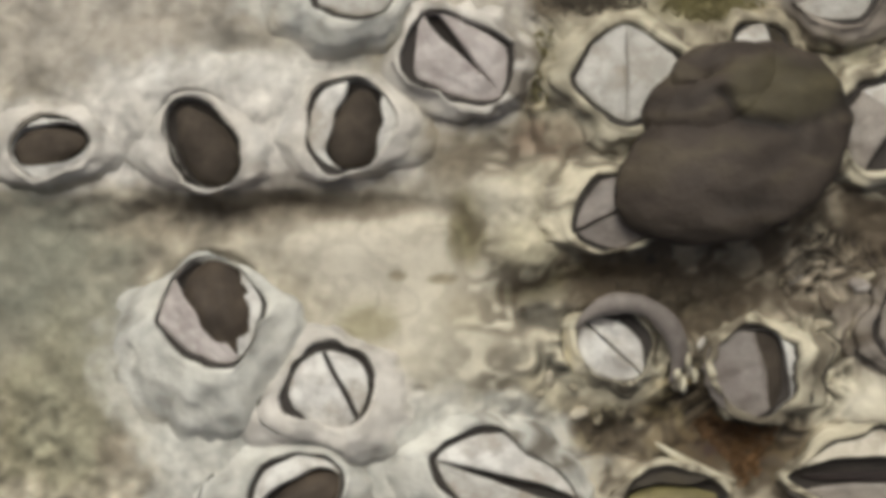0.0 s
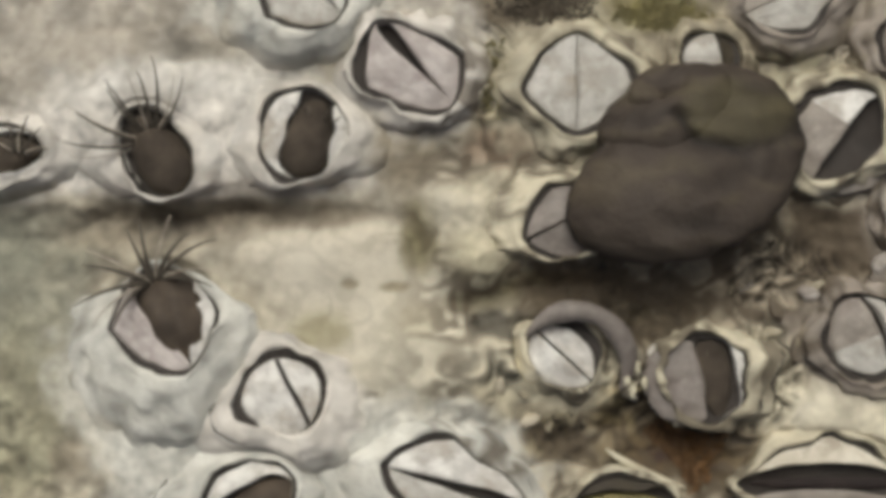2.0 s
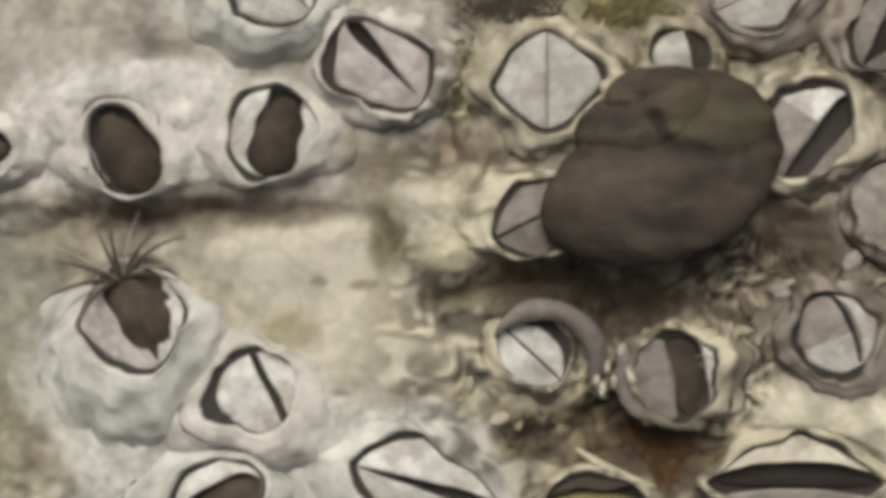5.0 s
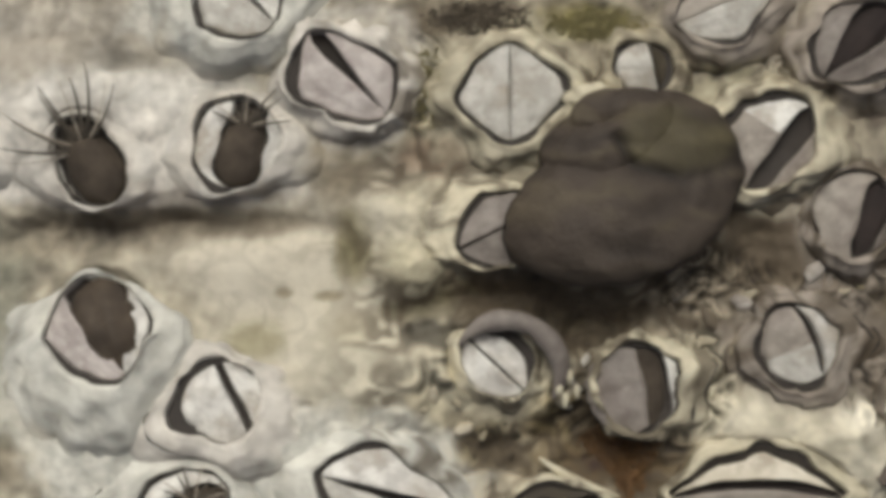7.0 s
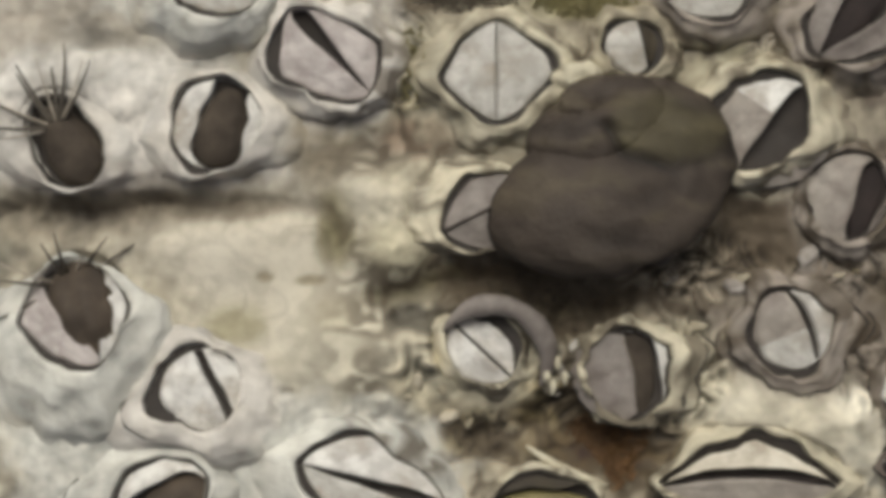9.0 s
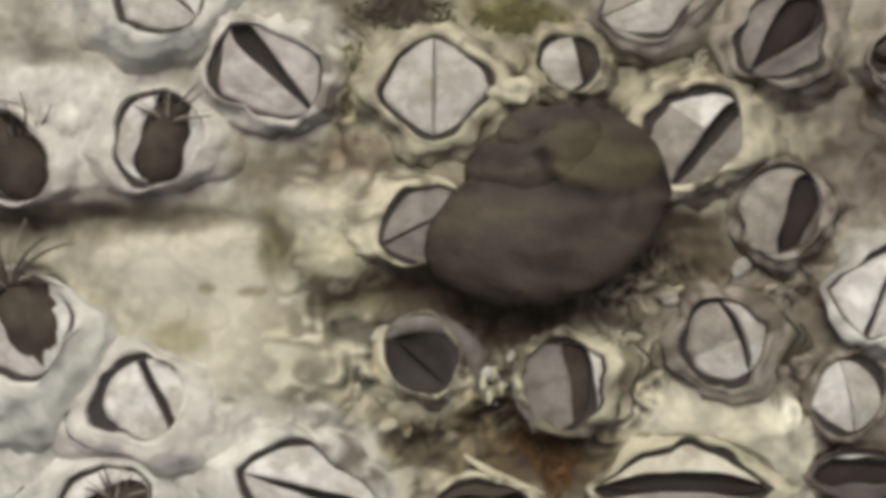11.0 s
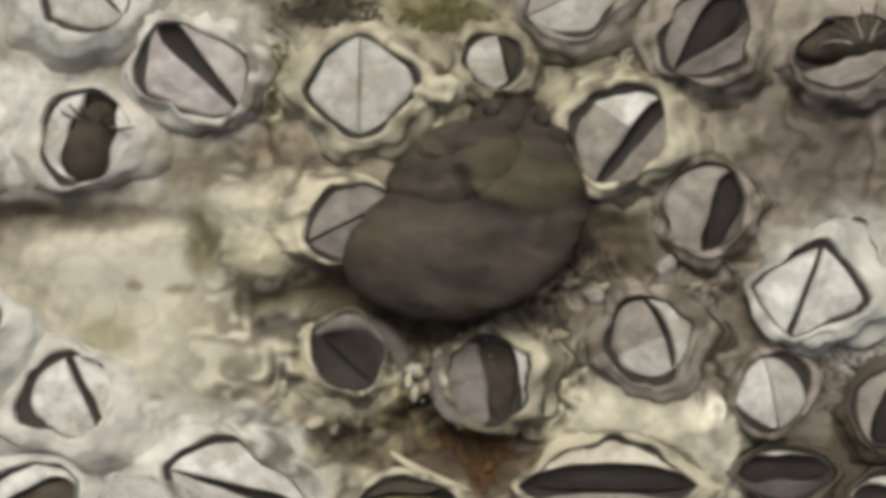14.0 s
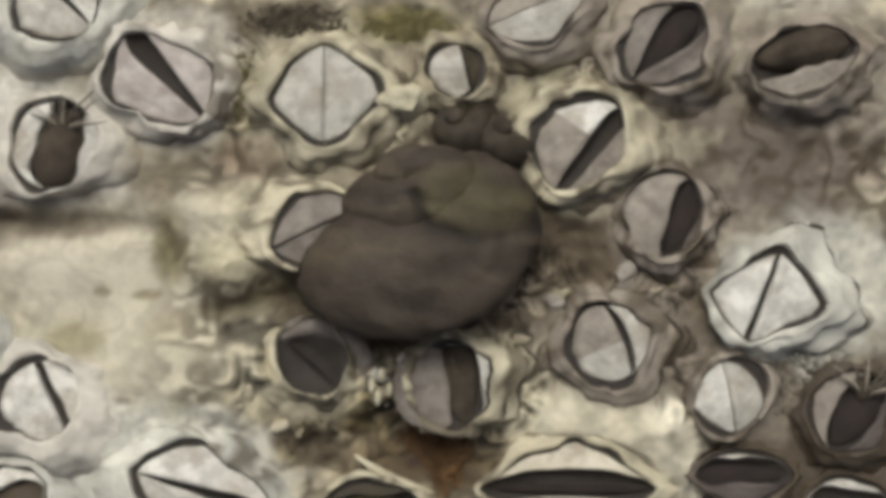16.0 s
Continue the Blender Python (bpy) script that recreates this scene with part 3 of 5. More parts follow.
def build_barnacle(key, shell="white", valves=("valve_white", "valve_white"), widest=0.0, power=1.35,
                   gap=(0.06, 0.06), dark=(), thin=0.08, ridge=0.5, rib=0.22, flesh="flesh", bulge=0.0, off=0.0, round_ends=(1, 1), fold=0.07, line=True, label="", parts=6, arcs=(), rugged=1.0, bow=0.0, ragged=1.0, tips=(None, None), split=0.3, body=None, spread=1.35, flare=1.15, crust_at=0.62):
    """A barnacle with its mouth centred at x, y: half-length and half-widths of the mouth, the slit's direction in degrees, the base's
    centre and radii, the direction and angle by which the mouth leans, the half-gap of the plates at the two ends of the slit, and
    the stretches where the dark membrane shows: direction in degrees, spread, width."""
    x, y, L, W, slit, base, rest, rim, lean, lip, seed, how = SPECS[key]
    bx, by, brx, bry = base
    centre, turn = frame_of(SPECS[key])
    gx, gy, _ = level(bx, by, 2.0)
    gz = min(rock_height(gx + a * brx * 0.8, gy + b * bry * 0.8) for a, b in ((0, 0), (1, 0), (-1, 0), (0, 1), (0, -1))) - 0.7
    thing = tagged(new("barnacle"), label or "white acorn barnacle on the rock", "barnacle", "barnacles on the rock")
    thing.location = (gx * MM, gy * MM, gz * MM)
    C = centre - Vector((gx, gy, gz))

    def top(u, v, w=0.0):
        return C + turn @ Vector((u, v, w))

    n = 30
    wd, pw = pair(widest), pair(power)
    half = {1: outline(L, W[0], wd[0], pw[0], n), -1: outline(L, W[1], wd[1], pw[1], n)}

    def uneven(u, side):
        return 1 + ragged * 0.2 * noise.noise(Vector((u * 0.5, side * 2.0, seed * 9.1))) + ragged * 0.06 * noise.noise(Vector((u * 1.7, side * 5.0, seed * 3.3)))

    loop = [(u, w * uneven(u, 1)) for u, w in half[1]] + [(u, -w * uneven(u, -1)) for u, w in reversed(half[-1][1:-1])]
    count = len(loop)
    width, ways = [], []
    for u, v in loop:
        p = turn @ Vector((u, v, 0))
        way = math.degrees(math.atan2(p.y, p.x))
        w = thin
        for a, wide, fat in dark:
            w = max(w, 1.5 * fat * math.exp(-(((way - a + 180) % 360 - 180) / wide) ** 4))
        width.append(max(0.05, w * (1 + 0.7 * noise.noise(Vector((u * 0.6, v * 0.6, seed * 4.1))))))
        ways.append(math.atan2(p.y, p.x))
    # the wall: a rough cone from the foot to the rim, over the sharp lip and down inside
    steps = 24
    columns, tints = [], []
    col_shell = np.array(SHELL[shell])
    for i in range(count):
        u, v = loop[i]
        r = math.hypot(u, v) or 1
        du, dv = u / r, v / r
        a = ways[i]
        ribs = noise.noise(Vector((math.cos(a) * 2.6, math.sin(a) * 2.6, seed * 3.7))) + 0.6 * noise.noise(Vector((math.cos(a) * 6.0, math.sin(a) * 6.0, seed * 2.3)))
        wob = 1 + 0.26 * noise.noise(Vector((math.cos(a) * 1.3, math.sin(a) * 1.3, seed * 3.7)))
        foot = Vector((spread * brx * math.cos(a) * wob, spread * bry * math.sin(a) * wob, 0))
        wi = width[i]
        lip_i = lip * max(0.15, 0.7 + 1.6 * noise.noise(Vector((u * 0.5, v * 0.5, seed * 6.3))))
        edge = top(u + du * (wi + lip_i), v + dv * (wi + lip_i), 0.02)
        col, tint = [], []
        for k in range(steps):
            s = k / (steps - 1)
            p = foot.lerp(edge, s ** 0.9)
            p.z = foot.z + (edge.z - foot.z) * (1 - (1 - s) ** flare)
            wx, wy = p.x + gx, p.y + gy
            nz = 0.6 * noise.noise(Vector((p.x / 1.9, p.y / 1.9, p.z / 1.9 + seed * 5))) + 0.34 * (0.5 - 2 * abs(rough(wx, wy, 1.5, 43))) + 0.2 * (0.4 - 2 * abs(rough(wx, wy, 0.6, 44)))
            gl = fold * math.sin(s * 24 + seed + 3 * nz)
            bell = 1 - 0.5 * s ** 4
            out = Vector((math.cos(a) * 0.8, math.sin(a) * 0.8, 0.6))
            p = p + out * ((rugged * nz + rib * 2.0 * ribs * math.sin(math.pi * min(1.0, 0.15 + 0.85 * s))) * bell + gl)
            p.z = min(p.z, lid_over(p.x + gx, p.y + gy, key) - gz)
            col.append(p)
            wx, wy = p.x + gx, p.y + gy
            f2 = silt_and_shade_at(wx, wy)
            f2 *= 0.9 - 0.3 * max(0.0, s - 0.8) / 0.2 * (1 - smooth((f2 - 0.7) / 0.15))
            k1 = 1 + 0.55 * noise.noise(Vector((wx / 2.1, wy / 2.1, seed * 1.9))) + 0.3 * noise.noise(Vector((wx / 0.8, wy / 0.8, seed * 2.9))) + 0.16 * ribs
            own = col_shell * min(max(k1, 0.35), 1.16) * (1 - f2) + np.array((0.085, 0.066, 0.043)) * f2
            f = smooth((crust_at - s) / 0.5 + 0.5 + 0.7 * rough(wx, wy, 1.8, 41) + 0.4 * rough(wx, wy, 0.7, 42)) if s < 0.99 else 0.0
            tint.append(own * (1 - f) + rock_tint(wx, wy) * f if f > 0.02 else own)
        jag = 0.2 * noise.noise(Vector((math.cos(a) * 3.2, math.sin(a) * 3.2, seed * 2.9)))
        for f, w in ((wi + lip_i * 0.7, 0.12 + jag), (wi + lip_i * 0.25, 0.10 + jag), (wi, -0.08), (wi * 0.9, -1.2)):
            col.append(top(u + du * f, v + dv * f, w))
            # lowest ring inside the mouth: shell colour dimmed to paint the recess's shade
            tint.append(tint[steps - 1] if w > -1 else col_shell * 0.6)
        columns.append(col)
        tints.append(tint)
    cuts = sorted({(seed * 3 + round(count * k / parts)) % count for k in range(parts)})
    for a, b in zip(cuts, cuts[1:] + [cuts[0] + count]):
        bm = bmesh.new()
        rows, colours = [], []
        for i in range(a, b + 1):
            col = [p.copy() for p in columns[i % count]]
            if i in (a, b):
                for k, p in enumerate(col[:-1]):
                    p -= Vector((p.x, p.y, 0)).normalized() * (0.09 if k < steps else 0.03)
            rows.append(col)
            colours += tints[i % count]
        skin(bm, rows)
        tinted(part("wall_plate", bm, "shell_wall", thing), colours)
    # dark lines of old growth on the wall: first and last direction in degrees, step of the wall, thickness
    for a0, a1, k, fat in arcs:
        byway = {(math.degrees(ways[i]) - a0) % 360: columns[i][round(k * 23 / 15)] for i in range(count)}
        pts = [byway[d] for d in sorted(byway) if d <= a1 - a0]
        if len(pts) < 4:
            continue
        bm = bmesh.new()
        rows = []
        for i, p in enumerate(pts):
            w = fat * (0.25 + math.sin(math.pi * i / (len(pts) - 1))) * min(1.2, max(0.06, 0.55 + 1.6 * noise.noise(p * 0.9 + Vector((seed, k, 0)))))
            way = Vector((p.x, p.y, 0)).normalized()
            rows.append([p + way * (math.cos(f) * w) + Vector((0, 0, 0.05 + math.sin(f) * w * 0.5)) for f in (0, 1.05, 2.09, 3.14, 4.19, 5.24)])
        skin(bm, rows, closed=True)
        part("growth_line", bm, "membrane", thing, "dark line of old growth")
    # the dark membrane that joins wall and plates, and the floor of the mouth
    bm = bmesh.new()
    rows = []
    for f, w in ((1.0, -0.5), (0.45, -0.5), (-0.10, -0.6), (-0.6, -1.0)):
        row = []
        for i, (u, v) in enumerate(loop):
            r = math.hypot(u, v) or 1
            g = max(0.1, r + (f * width[i] if f > 0 else f)) / r
            row.append(top(u * g, v * g, w))
        rows.append(row)
    vs = skin(bm, rows, closed=True)
    c = bm.verts.new(top(0, 0, -1.3))
    for i in range(count):
        bm.faces.new((vs[-1][i], vs[-1][(i + 1) % count], c))
    part("membrane", bm, "membrane", thing, "black membrane round the mouth")

    # the plates
    made = []
    for side, mat in ((1, valves[0]), (-1, valves[1])):
        bm = bmesh.new()
        rows = []
        m = 9
        for u, w in half[side]:
            s = u / L
            g = gap[0] * (1 - s) / 2 + gap[1] * (1 + s) / 2
            # an open mouth rounds off at its wide end
            if round_ends[s > 0] and max(gap) > 0.3:
                g *= math.sqrt(max(0.0, 1 - (abs(s) ** 2.6 if max(gap) > 1.6 else max(0.0, abs(s) - 0.55) ** 2 / 0.21)))
            g = max(g, 0.0) * (1 + 0.2 * noise.noise(Vector((u * 0.7, 3.3, seed * 1.3))))
            wo = max(w * uneven(u, side), 0.02)
            gi = min(max(g + side * (off + bow * (1 - s * s) + 0.07 * noise.noise(Vector((u * 0.45, 8.1, seed * 2.7)))), 0.02 - wo), wo - 0.01)
            row = []
            for k in range(m):
                t = k / (m - 1)
                v = gi + (wo - gi) * t
                groove = -0.10 * math.exp(-((s - wd[0] * 0.5 - 0.45 * (t - 0.5)) / 0.06) ** 2) if line else 0
                hz = ridge * (1 - t) ** 1.2 * (1 - s * s) ** 0.5 + 0.05 * math.sin(t * 19 + seed + 2 * s) + groove + 0.2 * noise.noise(Vector((u * 0.8, side * v * 0.8, seed * 2.2)))
                row.append(top(u * 0.985, side * v, hz - 0.34))
            row.insert(0, top(u * 0.985, side * gi, -0.8))
            row.append(top(u * 0.985, side * wo, -0.8))
            rows.append(row)
        tip = tips[side < 0]
        cut = n if tip is None else next(i for i, (u, _) in enumerate(half[side]) if u / L > split)
        skin(bm, rows[:cut + 1])
        made.append(part("opercular_plate", bm, mat, thing))
        if tip:
            bm = bmesh.new()
            skin(bm, rows[cut:])
            part("plate_tip", bm, tip, made[-1], "whiter tip of the plate")
    if bulge:
        bm = bmesh.new()
        bmesh.ops.create_icosphere(bm, subdivisions=4, radius=1.0)
        g0, mid = body or (max(gap) * 1.05, off)
        end = 1 if gap[1] > gap[0] else -1
        for vt in bm.verts:
            p = vt.co
            w = g0 * (0.6 + 0.4 * (p.x * end + 1) / 2)
            # folded legs lie along the body
            st = 1 + 0.045 * math.sin(p.y * 9 + 2.5 * noise.noise(p * 1.4)) + 0.12 * noise.noise(p * 2.1 + Vector((seed, 0, 0)))
            vt.co = top(p.x * L * 0.9 * (1 + 0.07 * noise.noise(p * 2.5)) + 0.06 * L * end, p.y * w * (1 + 0.1 * noise.noise(p * 2.7 + Vector((0, seed, 0)))) + mid, -0.8 + p.z * bulge * st)
        part("soft_body", bm, flesh, thing, "dark soft body in the open mouth")
    B[key] = (thing, top, turn, made)


barnacle("sweeper", -24.65, -4.22, 3.85, (3.2, 3.5), -68, (-25.0, -8.13, 6.5, 5.7), "cool", ("valve_white", "valve_violet_pale"), lean=(95, 15), power=(1.7, 1.7), widest=(-0.15, -0.1),
    gap=(2.75, 0.05), off=0.5, dark=((255, 75, 0.32), (10, 25, 0.22)), lip=0.5, flesh="red_flesh", bulge=1.5, round_ends=(0, 1), spread=1.3, flare=1.6, crust_at=0.3, seed=3, rugged=0.8, rib=0.08, fold=0.03, label="large white barnacle with open mouth and feeding legs out")
barnacle("double_slit", -16.30, -9.42, 2.75, (2.5, 2.5), -62, (-16.11, -10.41, 5.51, 4.26), "white", ("valve_white", "valve_white"), lean=(90, 12), power=(1.9, 2.2),
    gap=(0.13, 0.18), off=0.75, dark=((185, 44, 0.72), (112, 34, 0.36), (40, 40, 0.16)), lip=0.5, arcs=((135, 235, 11, 0.13),), flare=1.7, crust_at=0.3, seed=4, rugged=0.5, rib=0.08, fold=0.03, label="white barnacle with its plates a little ajar")
barnacle("low_open", -19.0, -16.7, 3.23, 2.5, 25, (-20.86, -17.63, 7.60, 4.56), "cool", ("valve_white", "valve_pale"), lean=(100, 12), power=1.7,
    gap=(1.3, 1.6), off=-0.5, dark=((150, 60, 0.28), (30, 40, 0.2)), lip=0.5, flesh="red_flesh", bulge=0.9, arcs=((120, 190, 9, 0.12),), crust_at=0.3, seed=5, rugged=0.5, rib=0.08, fold=0.03, label="white barnacle with open mouth at the rock's edge")
barnacle("wide_white", -4.70, -15.75, 5.0, (2.6, 2.7), -16, (-6.61, -15.54, 7.22, 5.70), "cool", ("valve_white", "valve_pale"), lean=(80, 14), power=(1.55, 1.5), widest=(-0.3, -0.1),
    gap=(0.10, 0.55), off=-0.1, dark=((150, 62, 0.42), (225, 25, 0.34)), lip=0.6, crust_at=0.3, seed=6, rugged=0.5, rib=0.08, fold=0.03, label="broad white barnacle with a long dark slit")
barnacle("row_mid", -15.30, 8.50, 3.2, 2.9, 78, (-15.73, 8.32, 6.84, 3.34), "white", ("valve_white", "valve_white"), lean=(95, 8), power=1.9,
    gap=(2.2, 1.15), off=-0.45, round_ends=(1, 0), dark=((125, 50, 0.26), (232, 32, 0.4)), thin=0.04, lip=0.3, crust_at=0.8, bulge=1.3, seed=7, rugged=0.5, rib=0.08, fold=0.03, label="white barnacle in a row with its dark body showing")
barnacle("row_left", -25.40, 7.30, 3.5, 2.35, 122, (-25.23, 7.71, 6.84, 3.12), "white", ("valve_pale", "valve_pale"), lean=(85, 8), power=1.9,
    gap=(2.15, 2.05), dark=((235, 45, 0.3),), thin=0.03, lip=0.3, crust_at=0.8, bulge=1.35, seed=8, rugged=0.5, rib=0.08, fold=0.03, label="white barnacle in a row with feeding legs out")
barnacle("row_far", -35.87, 6.95, 2.74, 2.1, 8, (-35.11, 6.95, 6.27, 3.12), "white", ("valve_white", "valve_white"), lean=(95, 10), power=1.8,
    gap=(1.7, 1.3), off=0.2, dark=((120, 60, 0.2),), lip=0.3, crust_at=0.7, bulge=0.9, seed=9, rugged=0.5, rib=0.08, fold=0.03, label="white barnacle at the end of the row, mouth open")
barnacle("ajar", -7.73, 13.20, 3.95, (2.85, 3.15), -48, (-7.37, 12.96, 5.2, 4.6), "white", ("valve_violet_pale", "valve_violet_pale"), lean=(60, 6), power=(1.5, 1.5), widest=(0.4, -0.2),
    gap=(0.8, 0.05), off=0.28, round_ends=(1, 0), dark=((190, 42, 0.52), (275, 32, 0.34), (10, 45, 0.2)), lip=0.5, seed=10, label="white barnacle with a dark slit between its plates")
barnacle("top_grey", -15.16, 18.58, 3.2, 2.9, -45, (-15.73, 17.33, 6.2, 4.3), "cool", ("valve_white", "valve_pale"), lean=(90, 16), power=1.6,
    gap=(0.42, 0.12), off=0.5, dark=((245, 75, 0.36), (0, 35, 0.36)), lip=0.5, flare=1.7, crust_at=0.35, seed=11, rugged=0.5, rib=0.08, fold=0.03, label="pale grey barnacle with closed white plates")
barnacle("diamond", 3.62, 12.05, 3.45, 3.5, 90, (3.27, 11.44, 6.3, 4.9), "cream", ("valve_pale", "valve_pale"), lean=(90, 6), power=1.45,
    gap=(0.03, 0.06), dark=((0, 45, 0.42), (270, 40, 0.34), (200, 45, 0.30), (135, 40, 0.2)), lip=0.5, ridge=0.4, seed=12, line=False, label="tan barnacle with a shut diamond of pale plates")
barnacle("small_olive", 12.75, 13.65, 1.85, 1.7, 105, (12.69, 13.15, 3.8, 3.2), "tan", ("valve_pale", "weedy_plate"), lean=(80, 8), power=1.9,
    gap=(0.12, 0.12), off=-0.8, dark=((150, 50, 0.3), (240, 30, 0.2), (350, 70, 0.3)), lip=0.45, seed=13, label="small olive-tinged barnacle with shut plates")
barnacle("top_far", 18.39, 18.05, 3.6, 2.3, 22, (18.39, 17.14, 5.6, 3.8), "grey", ("valve_grey", "valve_pale"), lean=(90, 14), power=1.6,
    gap=(0.05, 0.05), dark=((290, 62, 0.38),), thin=0.06, lip=0.4, seed=14, label="grey-brown barnacle with shut grey plates")
barnacle("behind_snail", 3.2, 2.62, 3.42, 2.4, 24, (-0.34, 2.9, 5.0, 2.9), "cream", ("valve_violet", "valve_violet"), lean=(130, 10), power=1.5,
    gap=(0.12, 0.12), dark=((155, 50, 0.36), (235, 30, 0.2)), lip=0.5, seed=15, label="tan barnacle with grey plates half covered by the snail")
barnacle("shaded", 2.6, -6.75, 2.7, (1.7, 2.2), -43, (2.4, -7.2, 4.0, 3.0), "cream", ("valve_white", "valve_white"), lean=(110, 8), power=(1.8, 1.8),
    gap=(0.12, 0.08), off=0.0, ragged=1.0, dark=((62, 75, 0.95),), thin=0.02, lip=0.2, bulge=0.35, flesh="violet_flesh", spread=1.2, crust_at=0.5, fold=0.03, rib=0.08, rugged=0.7, seed=16, label="barnacle with pale plates under an arched grey fold")
barnacle("comb", 12.55, -8.45, 3.0, (2.7, 2.9), -82, (14.4, -8.0, 4.6, 3.1), "cream", ("valve_white", "valve_violet"), lean=(110, 10), power=1.9,
    gap=(0.45, 0.4), off=1.35, bow=0.35, ragged=2.0, fold=0.2, dark=((90, 30, 0.2), (0, 40, 0.22)), lip=0.5, bulge=0.3, body=(1.6, 0.5), arcs=((-70, 10, 12, 0.12), (-40, 30, 10, 0.13), (10, 60, 8, 0.14), (150, 220, 11, 0.12)), rugged=1.4, crust_at=0.4, seed=17, label="cream barnacle with half-open mouth and pale legs")
barnacle("ring", 23.35, -5.45, 2.75, (3.3, 2.45), -68, (23.60, -5.74, 5.4, 4.3), "grey", ("valve_white", "valve_grey"), lean=(70, 6), power=(1.8, 1.8),
    gap=(0.24, 0.32), off=0.95, bow=0.5, ragged=1.2, tips=(None, "valve_pale"), split=0.1, dark=((215, 58, 0.48), (120, 40, 0.2), (290, 25, 0.4)), thin=0.06, lip=0.5, fold=0.14, arcs=((-60, 60, 12, 0.14), (-30, 60, 10, 0.12), (170, 250, 11, 0.12)), rugged=1.2, seed=18, label="grey-brown barnacle with a dark-ringed shut mouth")
barnacle("wide_cream", 20.70, -15.60, 6.1, (3.1, 2.4), 0, (22.6, -14.8, 6.3, 5.0), "cream", ("valve_cream", "valve_grey"), lean=(90, 10), power=(1.2, 1.4), widest=(0.1, 0.0),
    gap=(0.35, 0.45), bow=0.9, bulge=0.3, flesh="violet_flesh", dark=((60, 45, 0.36), (130, 40, 0.26)), thin=0.1, lip=0.5, crust_at=0.4, seed=19, label="broad cream barnacle with a long dark slit")
barnacle("tipped", 21.80, 8.40, 3.65, (3.1, 2.5), 52, (22.46, 8.59, 6.0, 4.6), "cream", ("valve_grey", "valve_grey"), lean=(150, 8), power=(1.7, 1.7), widest=(-0.2, 0.0),
    gap=(0.3, 0.62), tips=("valve_white", None), split=0.15, off=-0.45, dark=((130, 72, 0.5),), thin=0.06, lip=0.6, arcs=((-70, 10, 11, 0.08),), crust_at=0.62, seed=20, label="cream barnacle with grey plates and a broad dark slit")
barnacle("right_mid", 27.50, 3.55, 3.15, (2.9, 2.5), 68, (27.78, 2.9, 4.9, 4.1), "grey", ("valve_grey", "valve_violet"), lean=(120, 8), power=1.8,
    gap=(0.7, 1.3), off=-1.15, bulge=0.4, flesh="violet_flesh", body=(1.15, -1.15), dark=((120, 40, 0.1),), thin=0.04, lip=0.35, arcs=((-60, 60, 12, 0.12), (-30, 40, 10, 0.1)), rugged=1.2, seed=21, label="grey-brown barnacle with a dark gaping slit")
barnacle("top_violet", 27.59, 15.62, 3.50, (2.7, 2.8), 48, (27.78, 14.86, 5.8, 4.8), "grey", ("valve_violet", "valve_violet"), lean=(110, 10), power=1.5,
    gap=(0.25, 1.8), round_ends=(1, 0), dark=((200, 32, 0.42), (285, 38, 0.46)), thin=0.06, lip=0.35, bulge=0.5, flesh="violet_flesh", body=(1.35, 0.0), seed=22, label="grey barnacle with a violet-dark gape")
barnacle("far_dark", 37.28, 14.48, 3.9, 2.5, 15, (37.47, 13.72, 6.2, 4.5), "grey", ("valve_dark", "valve_grey"), lean=(90, 14), power=1.7,
    gap=(1.6, 1.7), round_ends=(0, 0), off=0.85, dark=((255, 55, 0.42),), thin=0.03, lip=0.25, bulge=1.3, flesh="flesh", seed=23, label="brown barnacle with a gaping dark mouth")
barnacle("great_white", 34.50, -2.20, 3.3, (3.6, 3.6), 68, (36.6, -2.0, 5.8, 5.2), "cool", ("valve_white", "valve_white"), lean=(100, 6), power=1.25, widest=(-0.3, 0.3),
    gap=(0.3, 0.2), off=0.12, dark=((-5, 55, 0.34), (85, 38, 0.38), (190, 50, 0.14)), thin=0.1, lip=0.7, spread=1.2, fold=0.14, arcs=((-60, 100, 9, 0.12), (-60, 60, 6, 0.10)), crust_at=0.3, seed=24, label="large white barnacle with a double rim and shut plates")
barnacle("small_right", 32.0, -9.20, 2.5, 2.5, 100, (32.1, -9.2, 3.8, 3.3), "grey", ("valve_white", "valve_pale"), lean=(60, 8), power=1.6,
    gap=(0.12, 0.10), ragged=1.5, spread=1.15, dark=((40, 45, 0.5), (235, 38, 0.38)), thin=0.07, lip=0.45, arcs=((-60, 80, 11, 0.13), (130, 240, 10, 0.12)), rugged=1.2, seed=25, label="small brown barnacle with shut pale plates")
barnacle("far_right", 40.51, -10.22, 3.04, 2.6, 55, (40.70, -10.79, 5.2, 4.6), "brown", ("valve_grey", "valve_dark"), lean=(100, 12), power=1.7, off=-0.3,
    gap=(1.3, 1.7), dark=((180, 60, 0.3),), lip=0.5, bulge=0.5, flesh="violet_flesh", seed=26, label="brown barnacle with an open dark mouth")
barnacle("low_right", 32.98, -14.6, 3.4, (1.5, 1.7), 0, (33.4, -15.2, 3.7, 3.0), "brown", ("valve_white", "valve_dark"), lean=(90, 16), power=1.7, off=0.0,
    spread=1.1, gap=(0.9, 0.9), bow=0.3, bulge=0.3, flesh="violet_flesh", dark=((90, 70, 0.3), (270, 60, 0.3)), lip=0.4, seed=27, label="brown barnacle with a pale upper lip")
